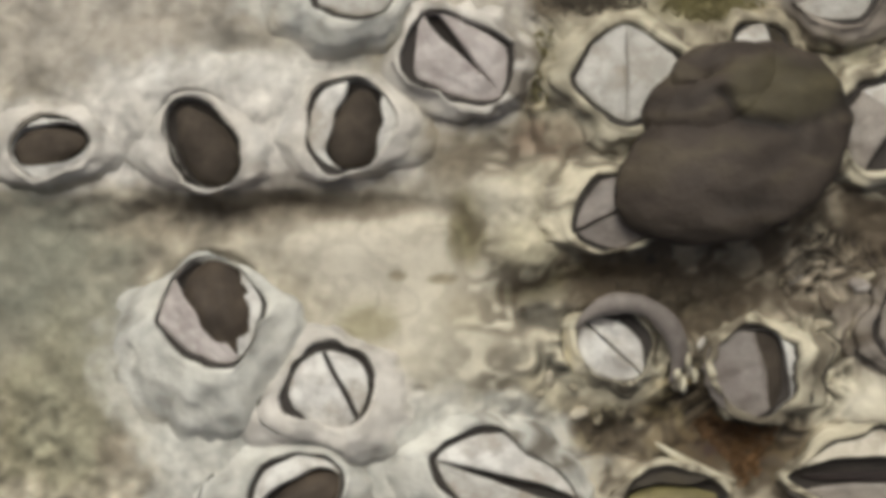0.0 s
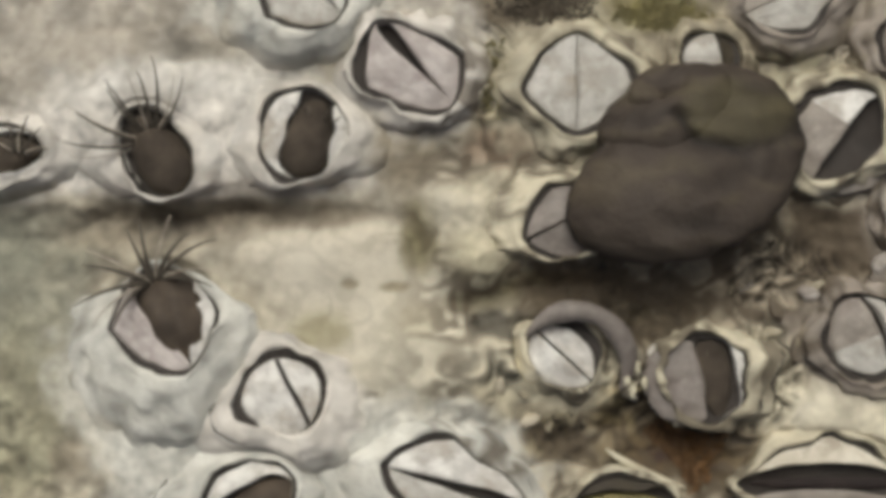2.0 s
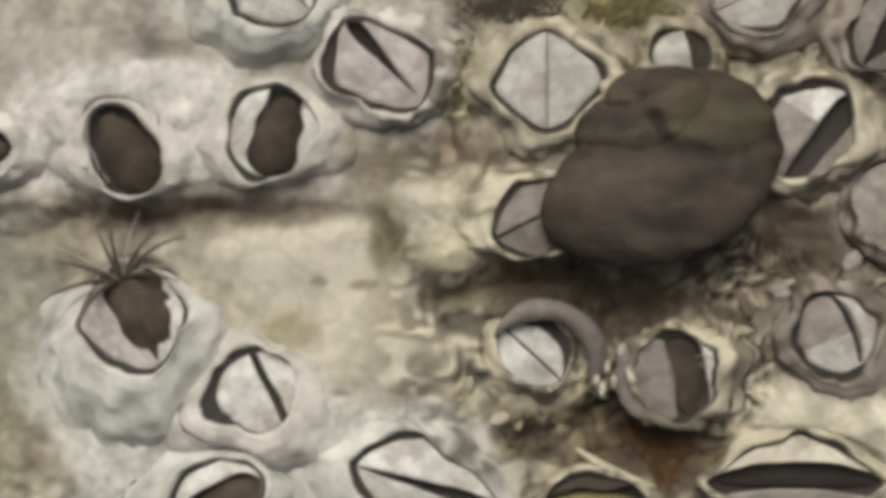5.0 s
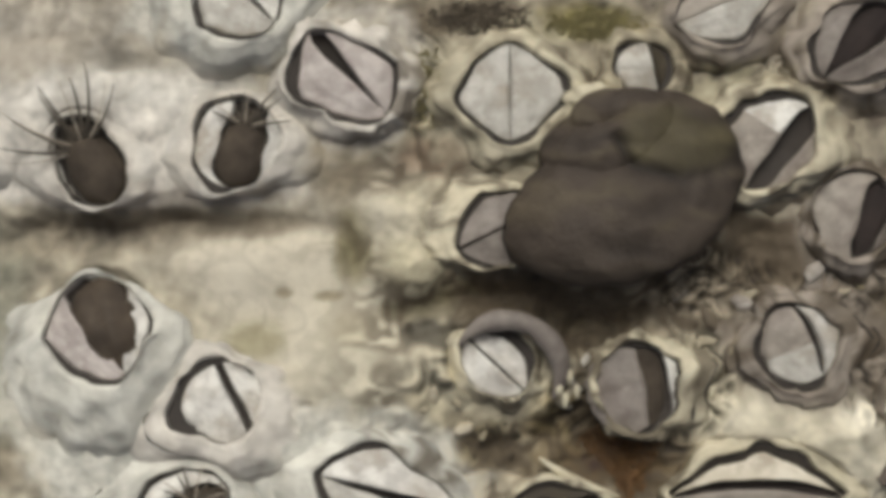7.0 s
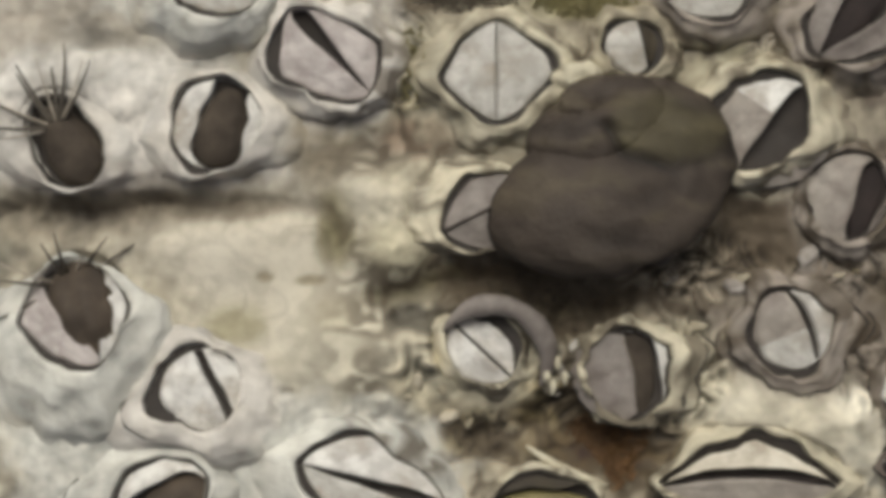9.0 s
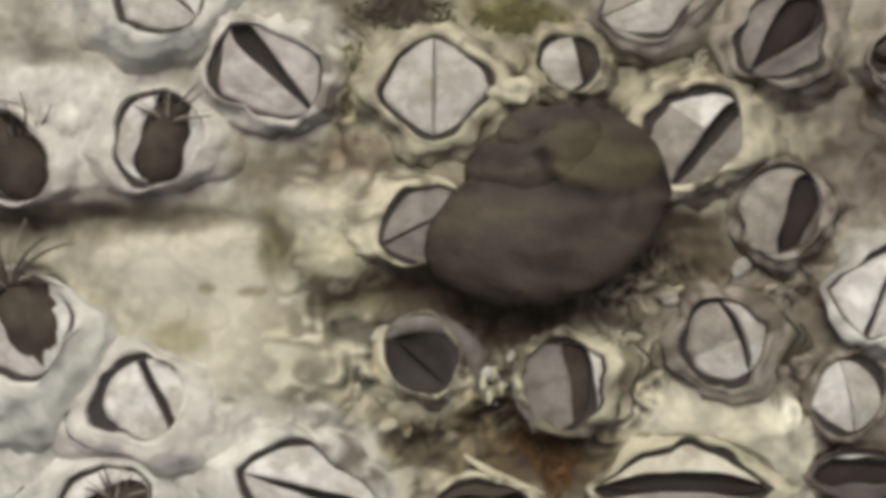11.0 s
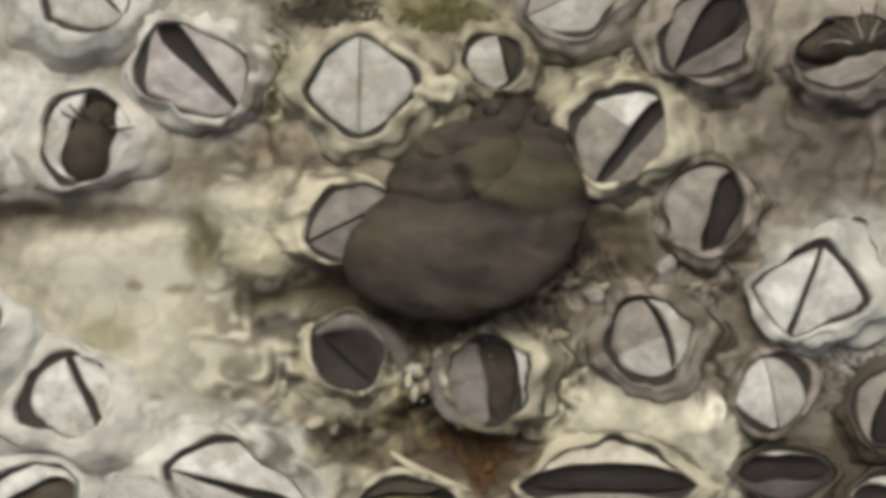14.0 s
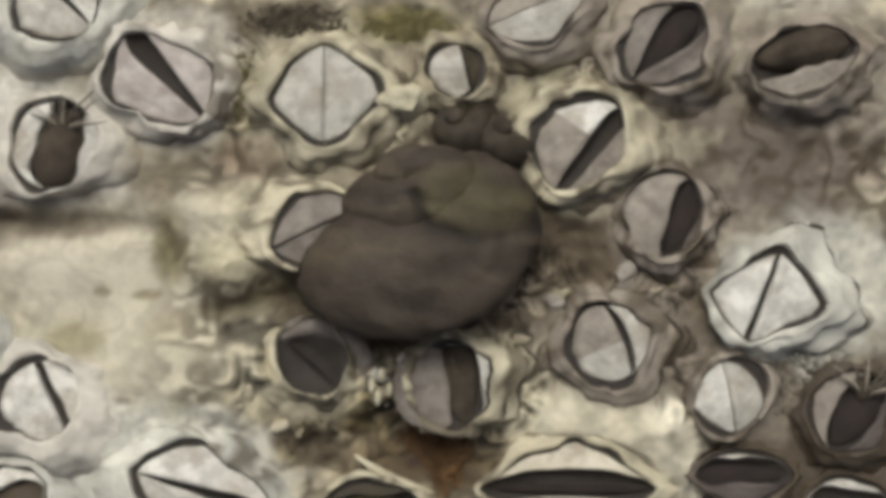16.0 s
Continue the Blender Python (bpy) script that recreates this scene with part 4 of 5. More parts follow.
barnacle("low_far", 40.51, -16.68, 3.04, 1.7, -8, (40.51, -17.06, 4.6, 3.5), "brown", ("valve_white", "valve_dark"), lean=(90, 16), power=1.7, off=0.25,
    gap=(0.75, 0.75), dark=((90, 70, 0.3),), lip=0.4, seed=28, label="brown barnacle with a pale lip at the edge")
barnacle("weedy", 6.88, -17.25, 3.61, 2.0, 5, (6.88, -17.82, 4.8, 2.7), "cream", ("weedy_plate", "weedy_plate"), lean=(90, 12), power=1.8,
    gap=(1.2, 1.2), dark=((110, 60, 0.3),), lip=0.5, bulge=0.7, flesh="olive", seed=29, label="cream barnacle plugged with olive weed")

LIDS = {}
for key, spec in SPECS.items():
    x, y, L, W, slit, (bx, by, brx, bry), rest, rim, lean, lip, seed, how = spec
    C, turn = frame_of(spec)
    ring, (gx, gy, _) = max([0.1] + [d[2] for d in how.get("dark", ())]), level(bx, by, 2.0)
    c, s = math.cos(radians(slit)), math.sin(radians(slit))
    LIDS[key] = (C, turn @ Vector((0, 0, 1)), c, s, L + ring + 0.6 * lip, max(W) + ring + 0.6 * lip)
    SKIRTS.append((gx, gy, 1.2 * brx, 1.2 * bry, C, turn @ Vector((0, 0, 1)), (c, s, L + ring, max(W) + ring), SHELL[rest[0]]))
    MOUTHS.append((x, y, (max(L, *W) + 0.9) * 1.1, bx, by, brx * 0.8, bry * 0.8))
for key, spec in SPECS.items():
    build_barnacle(key, *spec[6], **spec[11])


def rim_fold():
    """The thick grey fold that arches over one barnacle's plates, with a few pale teeth at its foot."""
    thing = B["shaded"][0]
    base = thing.location / MM
    bm = bmesh.new()
    rows = []
    for i in range(41):
        t = i / 40
        a = radians(150 - 180 * t)
        c = Vector((3.3 + 3.75 * math.cos(a), -7.4 + 3.7 * math.sin(a), 4.6 + 0.9 * math.sin(math.pi * min(1, 0.15 + 0.8 * t)))) - base
        fat = (0.12 + 0.62 * math.sin(math.pi * t) ** 0.7) * (1 + 0.35 * noise.noise(Vector((t * 5, 0.3, 1.7))))
        way = Vector((math.cos(a), math.sin(a), 0))
        rows.append([c + way * (math.cos(f) * fat * (1 + 0.2 * noise.noise(Vector((t * 9, math.cos(f), math.sin(f)))))) + Vector((0, 0, 0.8 * math.sin(f) * fat)) for f in [2 * math.pi * k / 14 for k in range(14)]])
    vs = skin(bm, rows, closed=True)
    bm.faces.new(vs[0])
    bm.faces.new(vs[-1])
    fold = part("rim_fold", bm, "valve_violet", thing, "thick grey fold over the plates")
    for k, (x, y, size) in enumerate(((7.0, -8.4, 0.5), (7.7, -7.7, 0.45), (8.2, -8.7, 0.4), (7.4, -9.3, 0.45))):
        bm = bmesh.new()
        bmesh.ops.create_icosphere(bm, subdivisions=2, radius=1.0)
        for v in bm.verts:
            p = v.co * (1 + 0.3 * noise.noise(v.co * 1.6 + Vector((k * 3.1, 0, 0))))
            v.co = Vector((x + p.x * size * 0.55, y + p.y * size * 1.3, 4.9 + p.z * size)) - base
        part("tooth", bm, "cream", thing)
    return fold


FOLD = rim_fold()


def fan_of(thing, length=4.0, count=9, spread=100, mat="cirrus", thick=0.18, curl=0.7, rise=0.55, hook=0.22):
    """The feeding legs: a stalk that carries curved, tapering legs; its own axes: x the way the legs point, z out of the mouth."""
    bm = bmesh.new()
    bmesh.ops.create_icosphere(bm, subdivisions=2, radius=0.55)
    for v in bm.verts:
        v.co = Vector((v.co.x * 1.0, v.co.y * 1.2, v.co.z * 1.0 - 0.5))
    stalk = part("feeding_fan", bm, "flesh", thing, "fan of feathery feeding legs")
    rnd = random.Random(count * 7 + int(length * 10))
    for i in range(count):
        f = 2 * i / (count - 1) - 1
        size = length * (1 - 0.3 * f * f) * rnd.uniform(0.65, 1.12)
        pale = i % 3 == 1
        bend, aim = curl * rnd.uniform(0.5, 1.6), spread * f / 2 + rnd.uniform(-9, 9)
        bm = bmesh.new()
        rows = []
        px, pz = 0.0, 0.0
        for j in range(13):
            t = j / 12
            climb = 1.15 - (0.9 + bend) * t
            px, pz = px + size / 12 * math.cos(climb) * (j > 0), pz + rise * size / 12 * math.sin(climb) * (j > 0)
            side = hook * f * size * t * t
            rad = thick * (0.6 if pale else 1.0) * (1 - 0.75 * t)
            rows.append([Vector((px, side + math.cos(q) * rad, pz + math.sin(q) * rad)) for q in (0, 1.26, 2.51, 3.77, 5.03)])
        vs = skin(bm, rows, closed=True)
        bm.faces.new(vs[-1])
        leg = part("feeding_leg", bm, "pale_cirrus" if pale else mat, stalk)
        leg.matrix_basis = pose(0, 0.5 * f * MM, 0, 0, 0, aim)
    return stalk


FANS = []  # stalk, place in the mouth, turn of the mouth, beats


build_rock()


# ---- weed between the barnacles ----
def clear(x, y, grow=1.0):
    for mx, my, r, bx, by, rx, ry in MOUTHS:
        if (x - mx) ** 2 + (y - my) ** 2 < (r * grow) ** 2:
            return False
    return True


def weed(name, mat, label, zones, seed, length=(0.14, 0.34), wide=0.11):
    """Tufts of thin curved blades lying every way on the rock."""
    rnd = random.Random(seed)
    verts, faces = [], []
    for zx, zy, rx, ry, count in zones:
        for _ in range(4 * count):
            x, y = zx + rx * 0.5 * rnd.gauss(0, 1), zy + ry * 0.5 * rnd.gauss(0, 1)
            if ((x - zx) / rx) ** 2 + ((y - zy) / ry) ** 2 > 0.9:
                continue
            if not clear(x, y, 0.95):
                continue
            z = crust(x, y)[0] + 0.02
            head, rise, n = rnd.random() * 6.28, rnd.uniform(0.05, 0.35), 5
            size, bend, w = rnd.uniform(*length), rnd.uniform(-1.2, 1.2), wide * rnd.uniform(0.6, 1.5)
            base = len(verts)
            px, py = x, y
            for k in range(n + 1):
                t = k / n
                h = head + bend * t
                ww = w * (1 - 0.75 * t)
                top_z = z + size * rise * math.sin(t * 2.2)
                verts += [((px - math.sin(h) * ww) * MM, (py + math.cos(h) * ww) * MM, (top_z - 0.04) * MM), (px * MM, py * MM, (top_z + 0.1) * MM),
                          ((px + math.sin(h) * ww) * MM, (py - math.cos(h) * ww) * MM, (top_z - 0.04) * MM)]
                px, py = px + math.cos(h) * size / n, py + math.sin(h) * size / n
            for k in range(n):
                b = base + 3 * k
                faces += [(b, b + 1, b + 4, b + 3), (b + 1, b + 2, b + 5, b + 4), (b + 2, b, b + 3, b + 5)]
    me = bpy.data.meshes.new(name)
    me.from_pydata(verts, [], faces)
    for f in me.polygons:
        f.use_smooth = True
    me.materials.append(M[mat])
    return tagged(new(name, me), label, "weed", kind="stuff")


weed("olive_weed", "olive", "olive green weed in tufts between barnacles", [
    (9.6, 16.95, 3.9, 1.2, 160), (-2.05, 12.58, 1.14, 3.42, 60), (18.85, 16.00, 2.66, 1.52, 30)], 51)
weed("brown_weed", "weed", "dark brown weed in the hollows", [
    # tufts at 6.69, -4.14 also fill in for the shade below the snail
    (1.37, 17.33, 4.18, 1.33, 160), (2.51, -12.50, 3.04, 1.90, 40), (6.69, -4.14, 6.46, 1.90, 50), (13.91, -12.12, 2.28, 1.90, 90),
    (17.33, 0.80, 1.90, 2.28, 30), (40.13, -13.26, 6.08, 4.56, 260)], 52)
weed("orange_weed", "orange", "orange-brown weed beside the broad barnacle", [(11.63, -13.26, 3.42, 2.28, 260), (10.49, -15.16, 3.42, 1.52, 120)], 53, (0.2, 0.5), 0.15)


def sliver():
    """A pale broken blade of shell lying across the weed."""
    bm = bmesh.new()
    rows = []
    for i in range(13):
        t = i / 12
        x, y, _ = level(5.62, -13.26, 4.0)
        x, y = x + t * 5.6, y - t * 2.7 - 0.35 * math.sin(t * 3.1)
        w = 0.36 * math.sin(math.pi * (0.08 + 0.88 * t)) + 0.03
        rows.append([Vector((x + w * math.cos(q) * 0.35, y + w * math.cos(q) * 0.9, 4.0 + 0.25 * math.sin(q) + 0.2 * math.sin(t * 5))) for q in (0, 1.05, 2.1, 3.14, 4.19, 5.24)])
    vs = skin(bm, rows, closed=True)
    bm.faces.new(vs[0])
    bm.faces.new(vs[-1])
    tagged(part("shell_sliver", bm, "cream"), "pale curved sliver of shell lying in brown weed", "shell fragment")


sliver()


def pebble(x, y, rx, ry, h, z, mat, label, seed):
    bm = bmesh.new()
    bmesh.ops.create_icosphere(bm, subdivisions=4, radius=1.0)
    px, py, _ = level(x, y, 3.5)
    for v in bm.verts:
        p = v.co
        k = 1 + 0.5 * noise.noise(p * 1.3 + Vector((seed * 3.3, 0, 0))) + 0.15 * noise.noise(p * 4 + Vector((seed, 0, 0)))
        v.co = Vector((px + p.x * rx * k, py + p.y * ry * k, z + h * 0.35 + p.z * h * k))
    tagged(part("pebble", bm, mat), label, "pebble")


pebble(8.9, 11.4, 1.7, 1.4, 1.5, 3.7, "cream", "worn cream pebble beside the cream barnacle", 4)


def chips():
    """Broken bits of old shell, lying tilted among the barnacles: zone, radii, how many, size, colours."""
    rnd = random.Random(77)
    for zx, zy, rx, ry, count, (small, large), mats in (
            (17.6, -2.2, 3.4, 1.7, 7, (0.45, 1.1), ("dark_grit", "grey", "dark_grit", "grit")), (17.2, -7.6, 1.8, 2.6, 5, (0.4, 0.9), ("cream", "grit")),
            (7.9, -8.0, 1.2, 1.8, 8, (0.35, 0.8), ("cream", "white", "tan")), (0.2, -9.6, 2.6, 2.0, 5, (0.4, 0.9), ("grit", "tan")),
            (26.2, -1.0, 2.0, 1.0, 6, (0.4, 0.9), ("tan", "grey")), (7.6, 9.4, 1.6, 0.9, 4, (0.5, 1.0), ("white", "cream"))):
        made = 0
        for _ in range(20 * count):
            x, y = zx + rx * rnd.uniform(-1, 1), zy + ry * rnd.uniform(-1, 1)
            size, flat = rnd.uniform(small, large), rnd.uniform(0.3, 0.65)
            if made == count or not clear(x, y, 0.9):
                continue
            made += 1
            bm = bmesh.new()
            bmesh.ops.create_icosphere(bm, subdivisions=2, radius=1.0)
            off = Vector((rnd.random() * 9, rnd.random() * 9, rnd.random() * 9))
            for v in bm.verts:
                p = v.co
                k = 1 + 0.45 * noise.noise(p * 1.2 + off) + 0.2 * noise.noise(p * 3 + off)
                v.co = Vector((p.x * size * k, p.y * size * flat * k, p.z * 0.22 * size * k))
            chip = tagged(part("shell_chip", bm, rnd.choice(mats)), "broken chip of old shell lodged between barnacles", "shell fragment", "shell chips on the rock")
            px, py, _ = level(x, y, 3.6)
            chip.matrix_basis = pose(px * MM, py * MM, (crust(px, py)[0] + 0.12 * size) * MM, rnd.uniform(-30, 30), rnd.uniform(-30, 30), rnd.uniform(0, 360))


chips()


def tiny_snail(x, y, r, turn, seed):
    thing = tagged(new("tiny_snail"), "tiny dark brown snail tucked against a barnacle", "snail", "tiny dark snails")
    px, py, _ = level(x, y, 4.5)
    thing.matrix_basis = pose(px * MM, py * MM, 5.6 * MM, -35, 0, turn)
    bm = bmesh.new()
    rows = []
    for i in range(61):
        th = -2.4 * 2 * math.pi * (1 - i / 60)
        e = math.exp(0.2 * th) * r
        rows.append([Vector(((0.45 + 0.55 * math.cos(f)) * math.cos(th), (0.45 + 0.55 * math.cos(f)) * math.sin(th), 0.6 * math.sin(f) - 0.8)) * e for f in [2 * math.pi * j / 14 for j in range(14)]])
    vs = skin(bm, rows, closed=True)
    bm.faces.new(vs[-1])
    tinted(part("shell", bm, "snail", thing), [np.array((0.045, 0.036, 0.025)) * (1 + 0.8 * noise.noise(p * 1.3)) for row in rows for p in row])
    bm = bmesh.new()
    bmesh.ops.create_icosphere(bm, subdivisions=3, radius=1.0)
    for v in bm.verts:
        v.co = Vector((v.co.x * r * 0.8, v.co.y * r * 0.7, v.co.z * 0.5 * r - 1.1 * r))
    part("foot", bm, "foot", thing)


tiny_snail(12.3, 10.5, 3.3, 30, 1)
tiny_snail(16.0, 9.9, 2.9, -20, 2)


# ---- feeding legs ----
def add_fan(key, place, beats, **how):
    thing, top, turn, _ = B[key]
    heading = how.pop("heading", 0.0)
    stalk = fan_of(thing, **how)
    FANS.append((stalk, top(place[0], place[1], 0.0), turn @ Matrix.Rotation(radians(heading), 3, "Z"), beats))


# beats: rows of (seconds, how far out, swing in degrees)
def cycle(starts, out=0.3, sweep=0.95, close=1.25):
    rows = []
    for a in starts:
        rows += [(a, 0.0, 80), (a + out, 0.9, 30), (a + out + 0.2, 1.0, -5), (a + sweep, 1.0, 30), (a + close, 0.35, 95)]
    return rows


add_fan("sweeper", (-2.7, 0.0), cycle([-0.15], out=0.2, sweep=1.3, close=1.5) + cycle([4.42], out=0.2, sweep=0.8, close=1.1) + cycle([1.65, 3.05, 5.6, 7.2, 8.8, 10.3, 11.9, 13.4, 14.9], out=0.25, sweep=1.05, close=1.35), length=6.3, count=12, spread=205, heading=180, rise=0.8, thick=0.24, hook=0.42)
add_fan("row_left", (1.2, 0.0), cycle([0.0], out=0.15, sweep=1.5, close=1.75) + cycle([1.85], out=0.15, sweep=0.6, close=0.75) + cycle([2.65], out=0.15, sweep=0.9, close=1.2) + cycle([4.0], sweep=0.8, close=1.0)
        + cycle([5.05], out=0.15, sweep=0.5, close=0.68) + cycle([5.75], out=0.1, sweep=0.25, close=0.33) + cycle([6.1], out=0.2, sweep=0.6, close=0.72) + cycle([6.85], out=0.12, sweep=0.5, close=0.65)
        + cycle([7.65], out=0.15, sweep=0.6, close=0.75) + cycle([8.5, 9.9, 11.3, 12.7, 14.1], out=0.2, sweep=0.95, close=1.2), length=7.0, count=11, spread=190, thick=0.2, hook=-0.5, rise=0.45)
add_fan("row_mid", (1.3, -0.4), cycle([-0.7, 0.9, 2.6, 3.9, 5.15, 6.4, 7.75, 9.0, 10.3, 11.6, 12.9, 14.2, 15.5]), length=4.0, count=9, spread=170, thick=0.16, hook=-0.15)
add_fan("row_far", (1.2, 0.0), cycle([-0.4, 1.2, 2.5, 5.0]), length=3.0, count=8, spread=120, heading=70)
add_fan("low_open", (1.0, 0.0), cycle([0.7, 2.1, 3.6, 5.0, 6.4, 7.7, 9.0, 10.4]), length=3.2, count=9, spread=130, heading=60)
add_fan("comb", (-1.5, 1.4), cycle([0.1], sweep=1.1, close=1.35) + cycle([4.9], out=0.2, sweep=0.5, close=0.65) + cycle([9.6, 12.8], sweep=0.7, close=0.95), length=4.6, count=10, spread=80, heading=70, mat="pale_cirrus")
add_fan("far_right", (1.6, 0.0), cycle([11.0, 12.4, 14.3, 15.6]), length=4.0, count=9, spread=120, heading=20)
add_fan("far_dark", (1.0, 0.0), cycle([10.8, 12.1, 13.4, 14.7]), length=4.0, count=8, spread=110, heading=90)


# ---- the snail ----
def build_snail():
    snail = tagged(new("snail"), "dark brown round-whorled sea snail creeping over barnacles", "snail")
    tilt = Matrix.Rotation(radians(21), 3, "Z") @ Matrix.Rotation(radians(-62), 3, "X")
    rows = []
    grow, turns, steps = 0.084, 2.15, 220
    A, K, drop = 3.7, 4.3, 8.6
    for i in range(steps + 1):
        th = -turns * 2 * math.pi * (1 - i / steps)
        e = math.exp(grow * th)
        blunt = min(1.0, i / 40) ** 0.5
        flare = 1 + 0.09 * smooth((i - steps + 17) / 6)
        row = []
        for j in range(36):
            f = 2 * math.pi * j / 36
            worn = 0.10 * noise.noise(Vector((th * 0.9, math.cos(f) * 1.2, math.sin(f) * 1.2))) + 0.05 * noise.noise(Vector((th * 3.1, math.cos(f) * 3, math.sin(f) * 3)))
            bumpy = (1 + 0.012 * math.sin(f * 13) + 0.010 * math.sin(th * 16) + worn) * flare
            r = A + K * math.cos(f) * bumpy * blunt
            z = 0.98 * K * math.sin(f) * bumpy * blunt - drop
            row.append(tilt @ (Vector((r * math.cos(3.3 - th), r * math.sin(3.3 - th), z)) * e))
        rows.append(row)
    every = [p for row in rows for p in row]
    lo = Vector((min(p.x for p in every), min(p.y for p in every), min(p.z for p in every)))
    hi = Vector((max(p.x for p in every), max(p.y for p in every), max(p.z for p in every)))
    size, tall = 16.4 / (hi.x - lo.x), 13.55 / (hi.y - lo.y)
    mid = Vector(((lo.x + hi.x) / 2, (lo.y + hi.y) / 2, lo.z))
    bm = bmesh.new()
    vs = skin(bm, [[Vector(((p.x - mid.x) * size, (p.y - mid.y) * tall, (p.z - mid.z) * size * 0.46 - 4.0)) for p in row] for row in rows], closed=True)
    bm.faces.new(vs[-1])
    bm.faces.new(vs[0])
    # worn shell: brown with olive growth, streaked across the whorls, and a groove under the olive shoulder
    colours = []
    for p in [v.co for v in bm.verts]:
        low = min(1.0, (min(p.y, 0.0) / 6.7) ** 2)
        p.x = p.x * (1 + 0.26 * low) + 1.3 * low
        p.z += 2.0 * low * smooth((p.z + 3.0) / 2.0)
        wx, wy = p.x + 1.4 * rough(p.x, p.y, 2.6, 71), p.y + 1.0 * rough(p.x, p.y, 2.6, 72)
        streak = noise.noise(Vector((wx * 0.16, wy * 0.75, 2.2))) + 0.6 * noise.noise(Vector((wx * 0.4, wy * 1.7, 5.2)))
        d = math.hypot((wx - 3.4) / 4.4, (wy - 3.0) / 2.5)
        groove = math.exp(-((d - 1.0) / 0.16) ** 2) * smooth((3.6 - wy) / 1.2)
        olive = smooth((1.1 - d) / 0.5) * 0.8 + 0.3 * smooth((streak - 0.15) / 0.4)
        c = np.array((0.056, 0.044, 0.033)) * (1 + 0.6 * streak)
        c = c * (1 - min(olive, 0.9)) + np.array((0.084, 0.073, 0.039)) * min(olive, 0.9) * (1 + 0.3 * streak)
        # shadow band in the groove, painted into the shell colour
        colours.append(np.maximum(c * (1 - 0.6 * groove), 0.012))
        p.z += 0.3 * streak - 0.5 * groove
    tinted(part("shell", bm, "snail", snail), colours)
    bm = bmesh.new()
    bmesh.ops.create_icosphere(bm, subdivisions=4, radius=1.0)
    for v in bm.verts:
        p = v.co
        k = 1 + 0.16 * noise.noise(Vector((p.x * 2, p.y * 2, p.z * 2)))
        v.co = Vector((p.x * 6.4 * k, p.y * 4.8 * k - 1.6, p.z * 1.4 * k - 3.6))
    part("foot", bm, "foot", snail, "dark fleshy foot under the shell")
    return snail


SNAIL = build_snail()


def drifter(rx, ry, seed):
    """A clear speckled jelly that floats through the water above the rock."""
    bm = bmesh.new()
    bmesh.ops.create_icosphere(bm, subdivisions=3, radius=1.0)
    for v in bm.verts:
        k = 1 + 0.2 * noise.noise(v.co * 1.5 + Vector((seed * 5.0, 0, 0)))
        v.co = Vector((v.co.x * rx * k, v.co.y * ry * k, v.co.z * 0.8 * k))
    jelly = tagged(part("drifting_jelly", bm, "jelly"), "clear speckled jelly floating through the water", "jelly", "drifting jellies")
    rnd = random.Random(seed)
    for _ in range(9):
        bm = bmesh.new()
        bmesh.ops.create_icosphere(bm, subdivisions=2, radius=1.0)
        a, d, size = rnd.random() * 6.28, rnd.uniform(0.1, 0.75), rnd.uniform(0.07, 0.15) * min(rx, 3.0)
        for v in bm.verts:
            v.co = Vector((math.cos(a) * d * rx + v.co.x * size * 1.4, math.sin(a) * d * ry + v.co.y * size, 0.3 + v.co.z * size * 0.6))
        part("speck", bm, "white", jelly, "pale speck inside the jelly")
    return jelly


JELLIES = [drifter(2.6, 2.2, 1), drifter(4.4, 3.8, 2), drifter(1.1, 0.9, 3)]


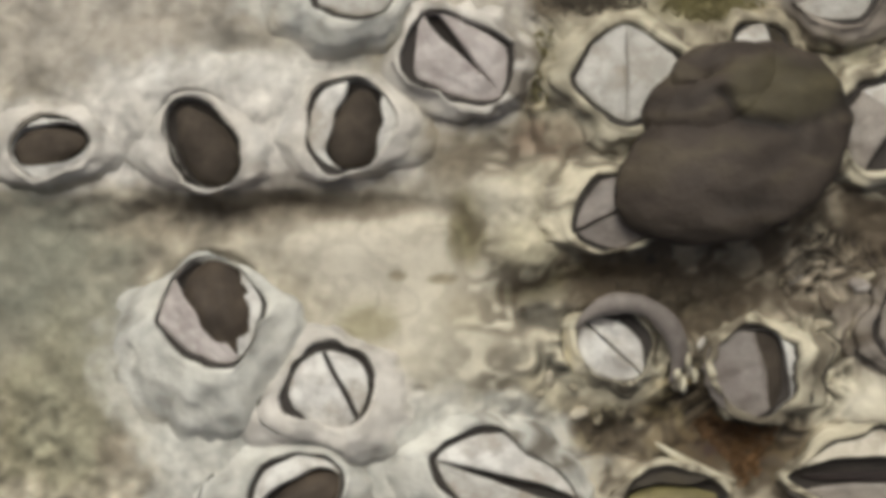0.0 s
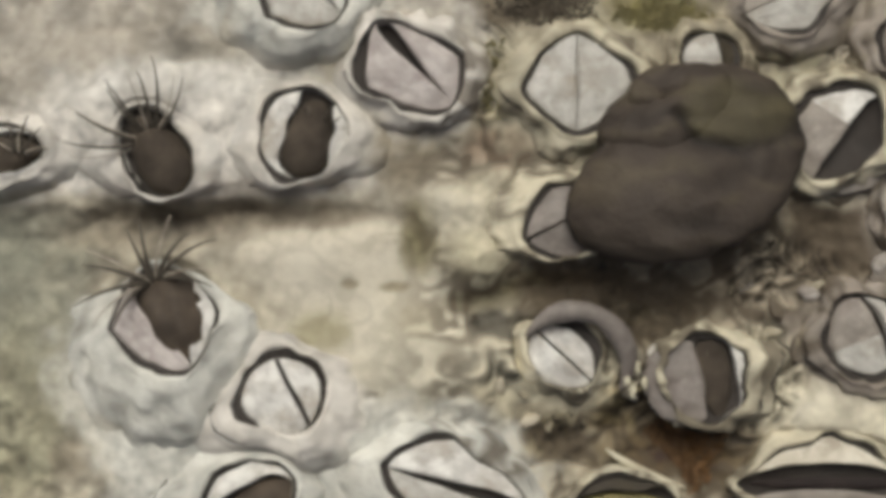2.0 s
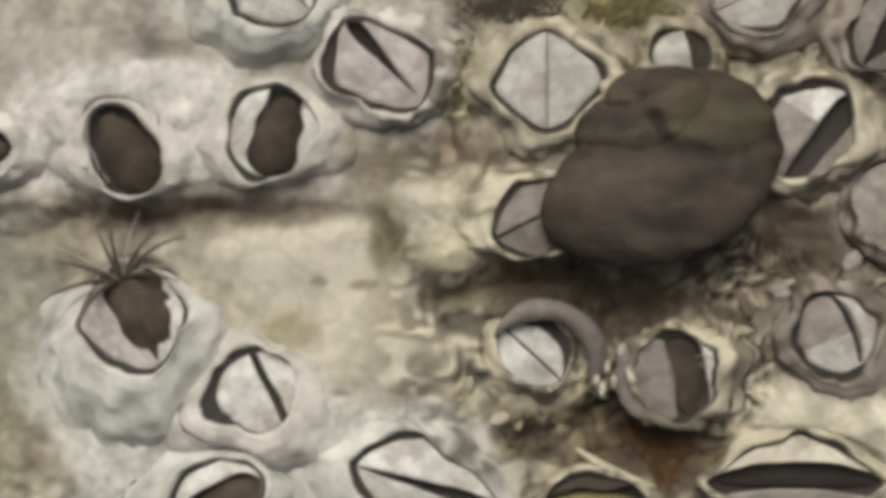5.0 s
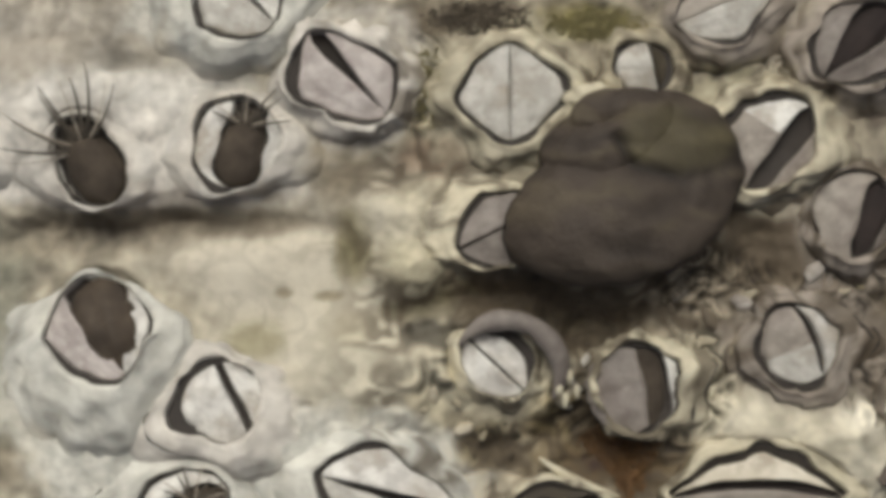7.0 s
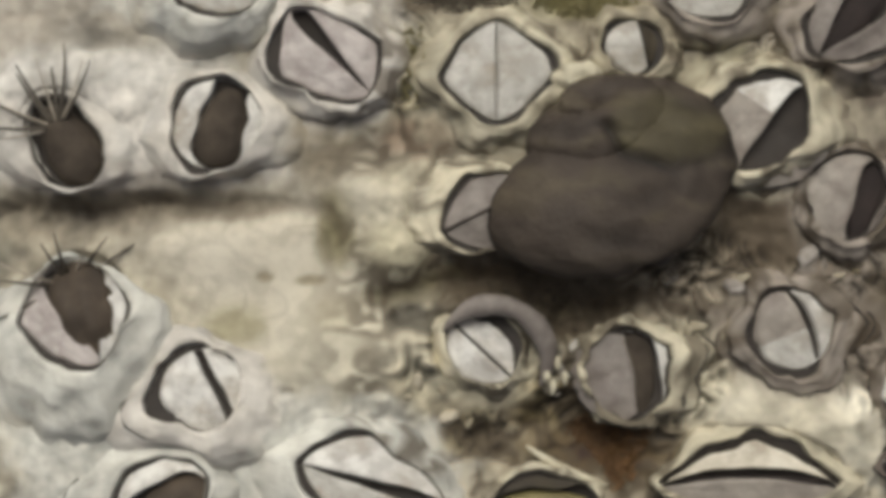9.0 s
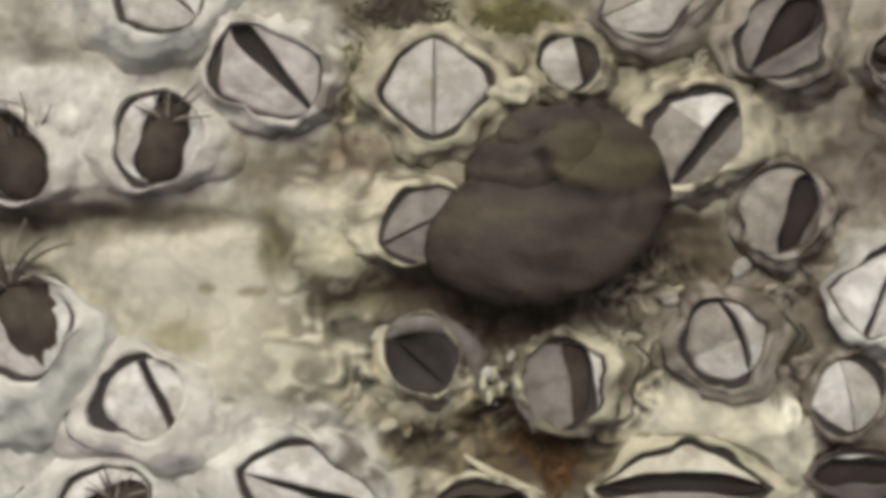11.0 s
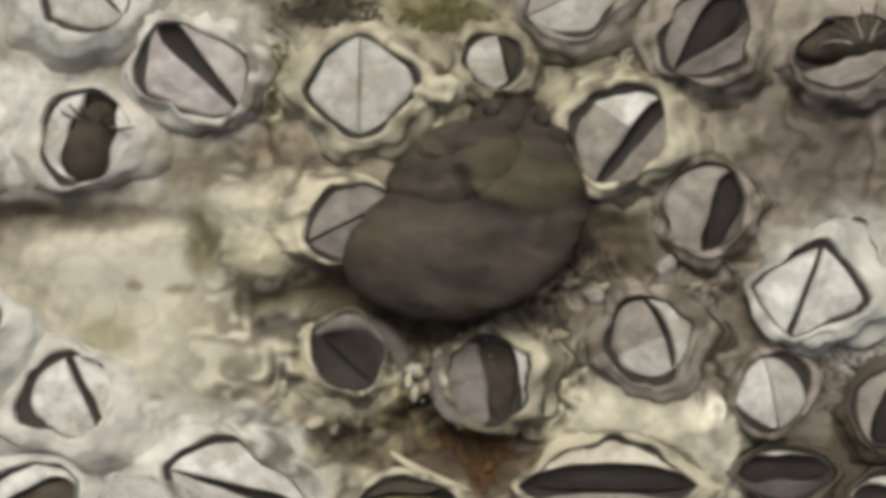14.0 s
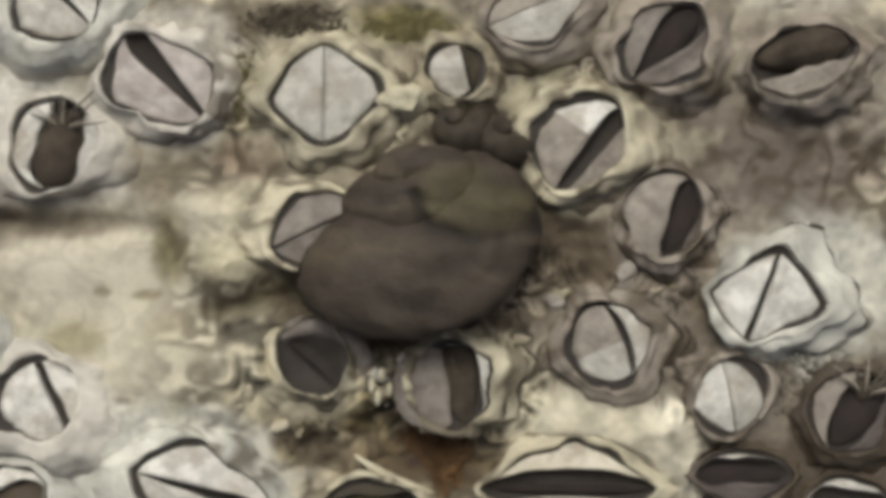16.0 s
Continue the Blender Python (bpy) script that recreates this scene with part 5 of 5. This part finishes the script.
def motions():
    # the jellies cross from one side of the rock to the other: seconds, x, y
    for jelly, rows in zip(JELLIES, (
            ((0.0, 62.0, -12.0), (12.0, 56.0, -10.0), (13.2, 33.5, -5.6), (13.3, 26.7, -7.3), (13.4, 22.2, -9.4), (13.5, 15.4, -9.8), (13.7, 1.0, -14.0), (13.9, -12.0, -22.0), (14.4, -42.0, -30.0), (16.0, -60.0, -32.0)),
            ((0.0, 70.0, -4.0), (12.4, 64.0, -4.0), (13.4, 44.0, -5.0), (13.6, 24.8, -6.6), (13.7, 15.6, -8.6), (13.8, 6.8, -10.2), (13.9, -0.4, -13.0), (14.1, -16.0, -20.0), (14.6, -46.0, -30.0), (16.0, -64.0, -34.0)),
            ((0.0, 2.0, -62.0), (11.5, 4.0, -36.0), (12.2, 4.3, -14.0), (12.4, 4.8, -4.0), (12.6, 5.9, -1.2), (12.7, 5.8, 2.3), (13.0, 5.0, 17.0), (13.5, 4.0, 36.0), (16.0, 2.0, 62.0)))):
        walk(jelly, [(t, pose(x * MM, y * MM, 16.0 * MM, 0, 0, 12 * t)) for t, x, y in rows])
    # the snail creeps: seconds, x, y, turn
    rows = []
    for t, dx, dy, turn in ((0.0, -22, -62, 6), (1.5, -16, -46, 4), (3.2, -8, -34, 3), (5.5, 0, -30, 2), (7.0, 0, -15, 1), (9.0, 0, 0, 0), (12.5, 5, 46, -2), (14.5, -10, 63, -3), (16.0, -20, 85, -4)):
        x, y, z = level(11.6, 5.0, 7.0)
        rows.append((t, pose((x + dx * 0.038) * MM, (y - dy * 0.038) * MM, z * MM, 0, 0, turn)))
    walk(SNAIL, rows)
    # plates that open and shut: key, plate, rows of seconds and travel across the slit and into the mouth
    for key, k, beats in (
            ("double_slit", 0, ((0.0, -0.4, 0.0), (2.4, -0.4, 0.0), (2.8, 0.0, -0.1), (4.0, 0.0, -0.1), (5.3, 0.35, -0.2), (16.0, 0.4, -0.2))),
            ("wide_cream", 1, ((0.0, -0.9, -0.4), (5.6, -0.9, -0.4), (6.3, -0.3, 0.0), (10.4, -0.3, 0.0), (11.2, -0.75, -0.4), (16.0, -1.0, -0.4))),
            ("wide_cream", 0, ((0.0, 0.1, -0.1), (5.6, 0.1, -0.1), (6.3, -0.4, 0.0), (10.4, -0.4, 0.0), (11.2, 0.0, -0.1), (13.0, 0.1, -0.1), (14.5, 0.6, -0.4), (15.2, 1.1, -0.7), (15.6, 0.8, -0.5), (16.0, 0.1, -0.1))),
            ("ajar", 0, ((0.0, -0.15, 0.0), (3.0, -0.1, 0.0), (9.0, 0.0, 0.0), (11.3, 0.22, -0.05), (16.0, 0.25, -0.05))),
            ("ajar", 1, ((0.0, 0.1, 0.0), (9.0, 0.05, 0.0), (11.3, -0.1, -0.05), (16.0, -0.12, -0.05))),
            ("comb", 1, ((0.0, -0.8, -0.1), (0.9, -1.0, -0.15), (1.5, -1.8, -0.25), (2.2, -1.5, -0.2), (5.6, -1.5, -0.2), (6.1, -1.0, -0.15), (7.6, -0.8, -0.1), (7.95, 0.0, 0.0), (8.2, -0.05, 0.0), (8.45, -0.85, -0.1), (9.0, -1.0, -0.15), (11.5, -0.8, -0.1), (11.95, -0.1, 0.0), (12.4, -1.0, -0.15), (14.0, -1.5, -0.2), (16.0, -1.5, -0.2))),
            ("double_slit", 1, ((0.0, -0.45, 0.0), (2.4, -0.45, 0.0), (2.8, 0.0, -0.1), (16.0, 0.0, -0.1))),
            ("shaded", 0, ((0.0, 0.0, -0.1), (8.8, 0.0, -0.1), (10.8, 0.5, -1.8), (16.0, 0.5, -1.8))),
            ("shaded", 1, ((0.0, 0.0, 0.0), (8.8, 0.0, 0.0), (10.8, -0.4, -1.7), (16.0, -0.4, -1.7))),
            ("tipped", 1, ((0.0, -1.7, -0.7), (2.0, -1.6, -0.6), (3.0, -0.95, -0.4), (5.5, -0.8, -0.35), (7.5, -0.7, -0.3), (8.1, -0.75, -0.35), (8.5, -1.2, -0.5), (9.0, -1.8, -0.7), (9.5, -1.7, -0.7), (10.8, -0.1, 0.0), (12.5, -0.1, 0.0), (14.0, -0.25, -0.05), (16.0, -0.4, -0.1)))):
        _, _, turn, made = B[key]
        walk(made[k], [(t, Matrix.Translation(turn @ Vector((0, v, w)) * MM)) for t, v, w in beats])
    # the grey fold draws back as the snail comes over it
    walk(FOLD, [(t, Matrix.Translation(Vector((x, y, z)) * MM)) for t, x, y, z in ((0.0, 0, 0, 0), (8.8, 0, 0, 0), (10.8, -0.4, -0.5, -1.3), (16.0, -0.5, -0.6, -1.5))])
    for stalk, place, turn, beats in FANS:
        rows = []
        last = -1
        for t, out, swing in sorted(beats):
            t = min(max(t, 0.0), 16.0)
            if t <= last + 0.03:
                continue
            last = t
            m = Matrix.Translation(place * MM) @ turn.to_4x4() @ pose(0, 0, (-5.6 + 5.7 * out) * MM, 0, -swing, 0)
            rows.append((t, m))
        if rows[0][0] > 0:
            rows.insert(0, (0.0, rows[0][1]))
        if rows[-1][0] < 16:
            rows.append((16.0, rows[-1][1]))
        walk(stalk, rows)


motions()
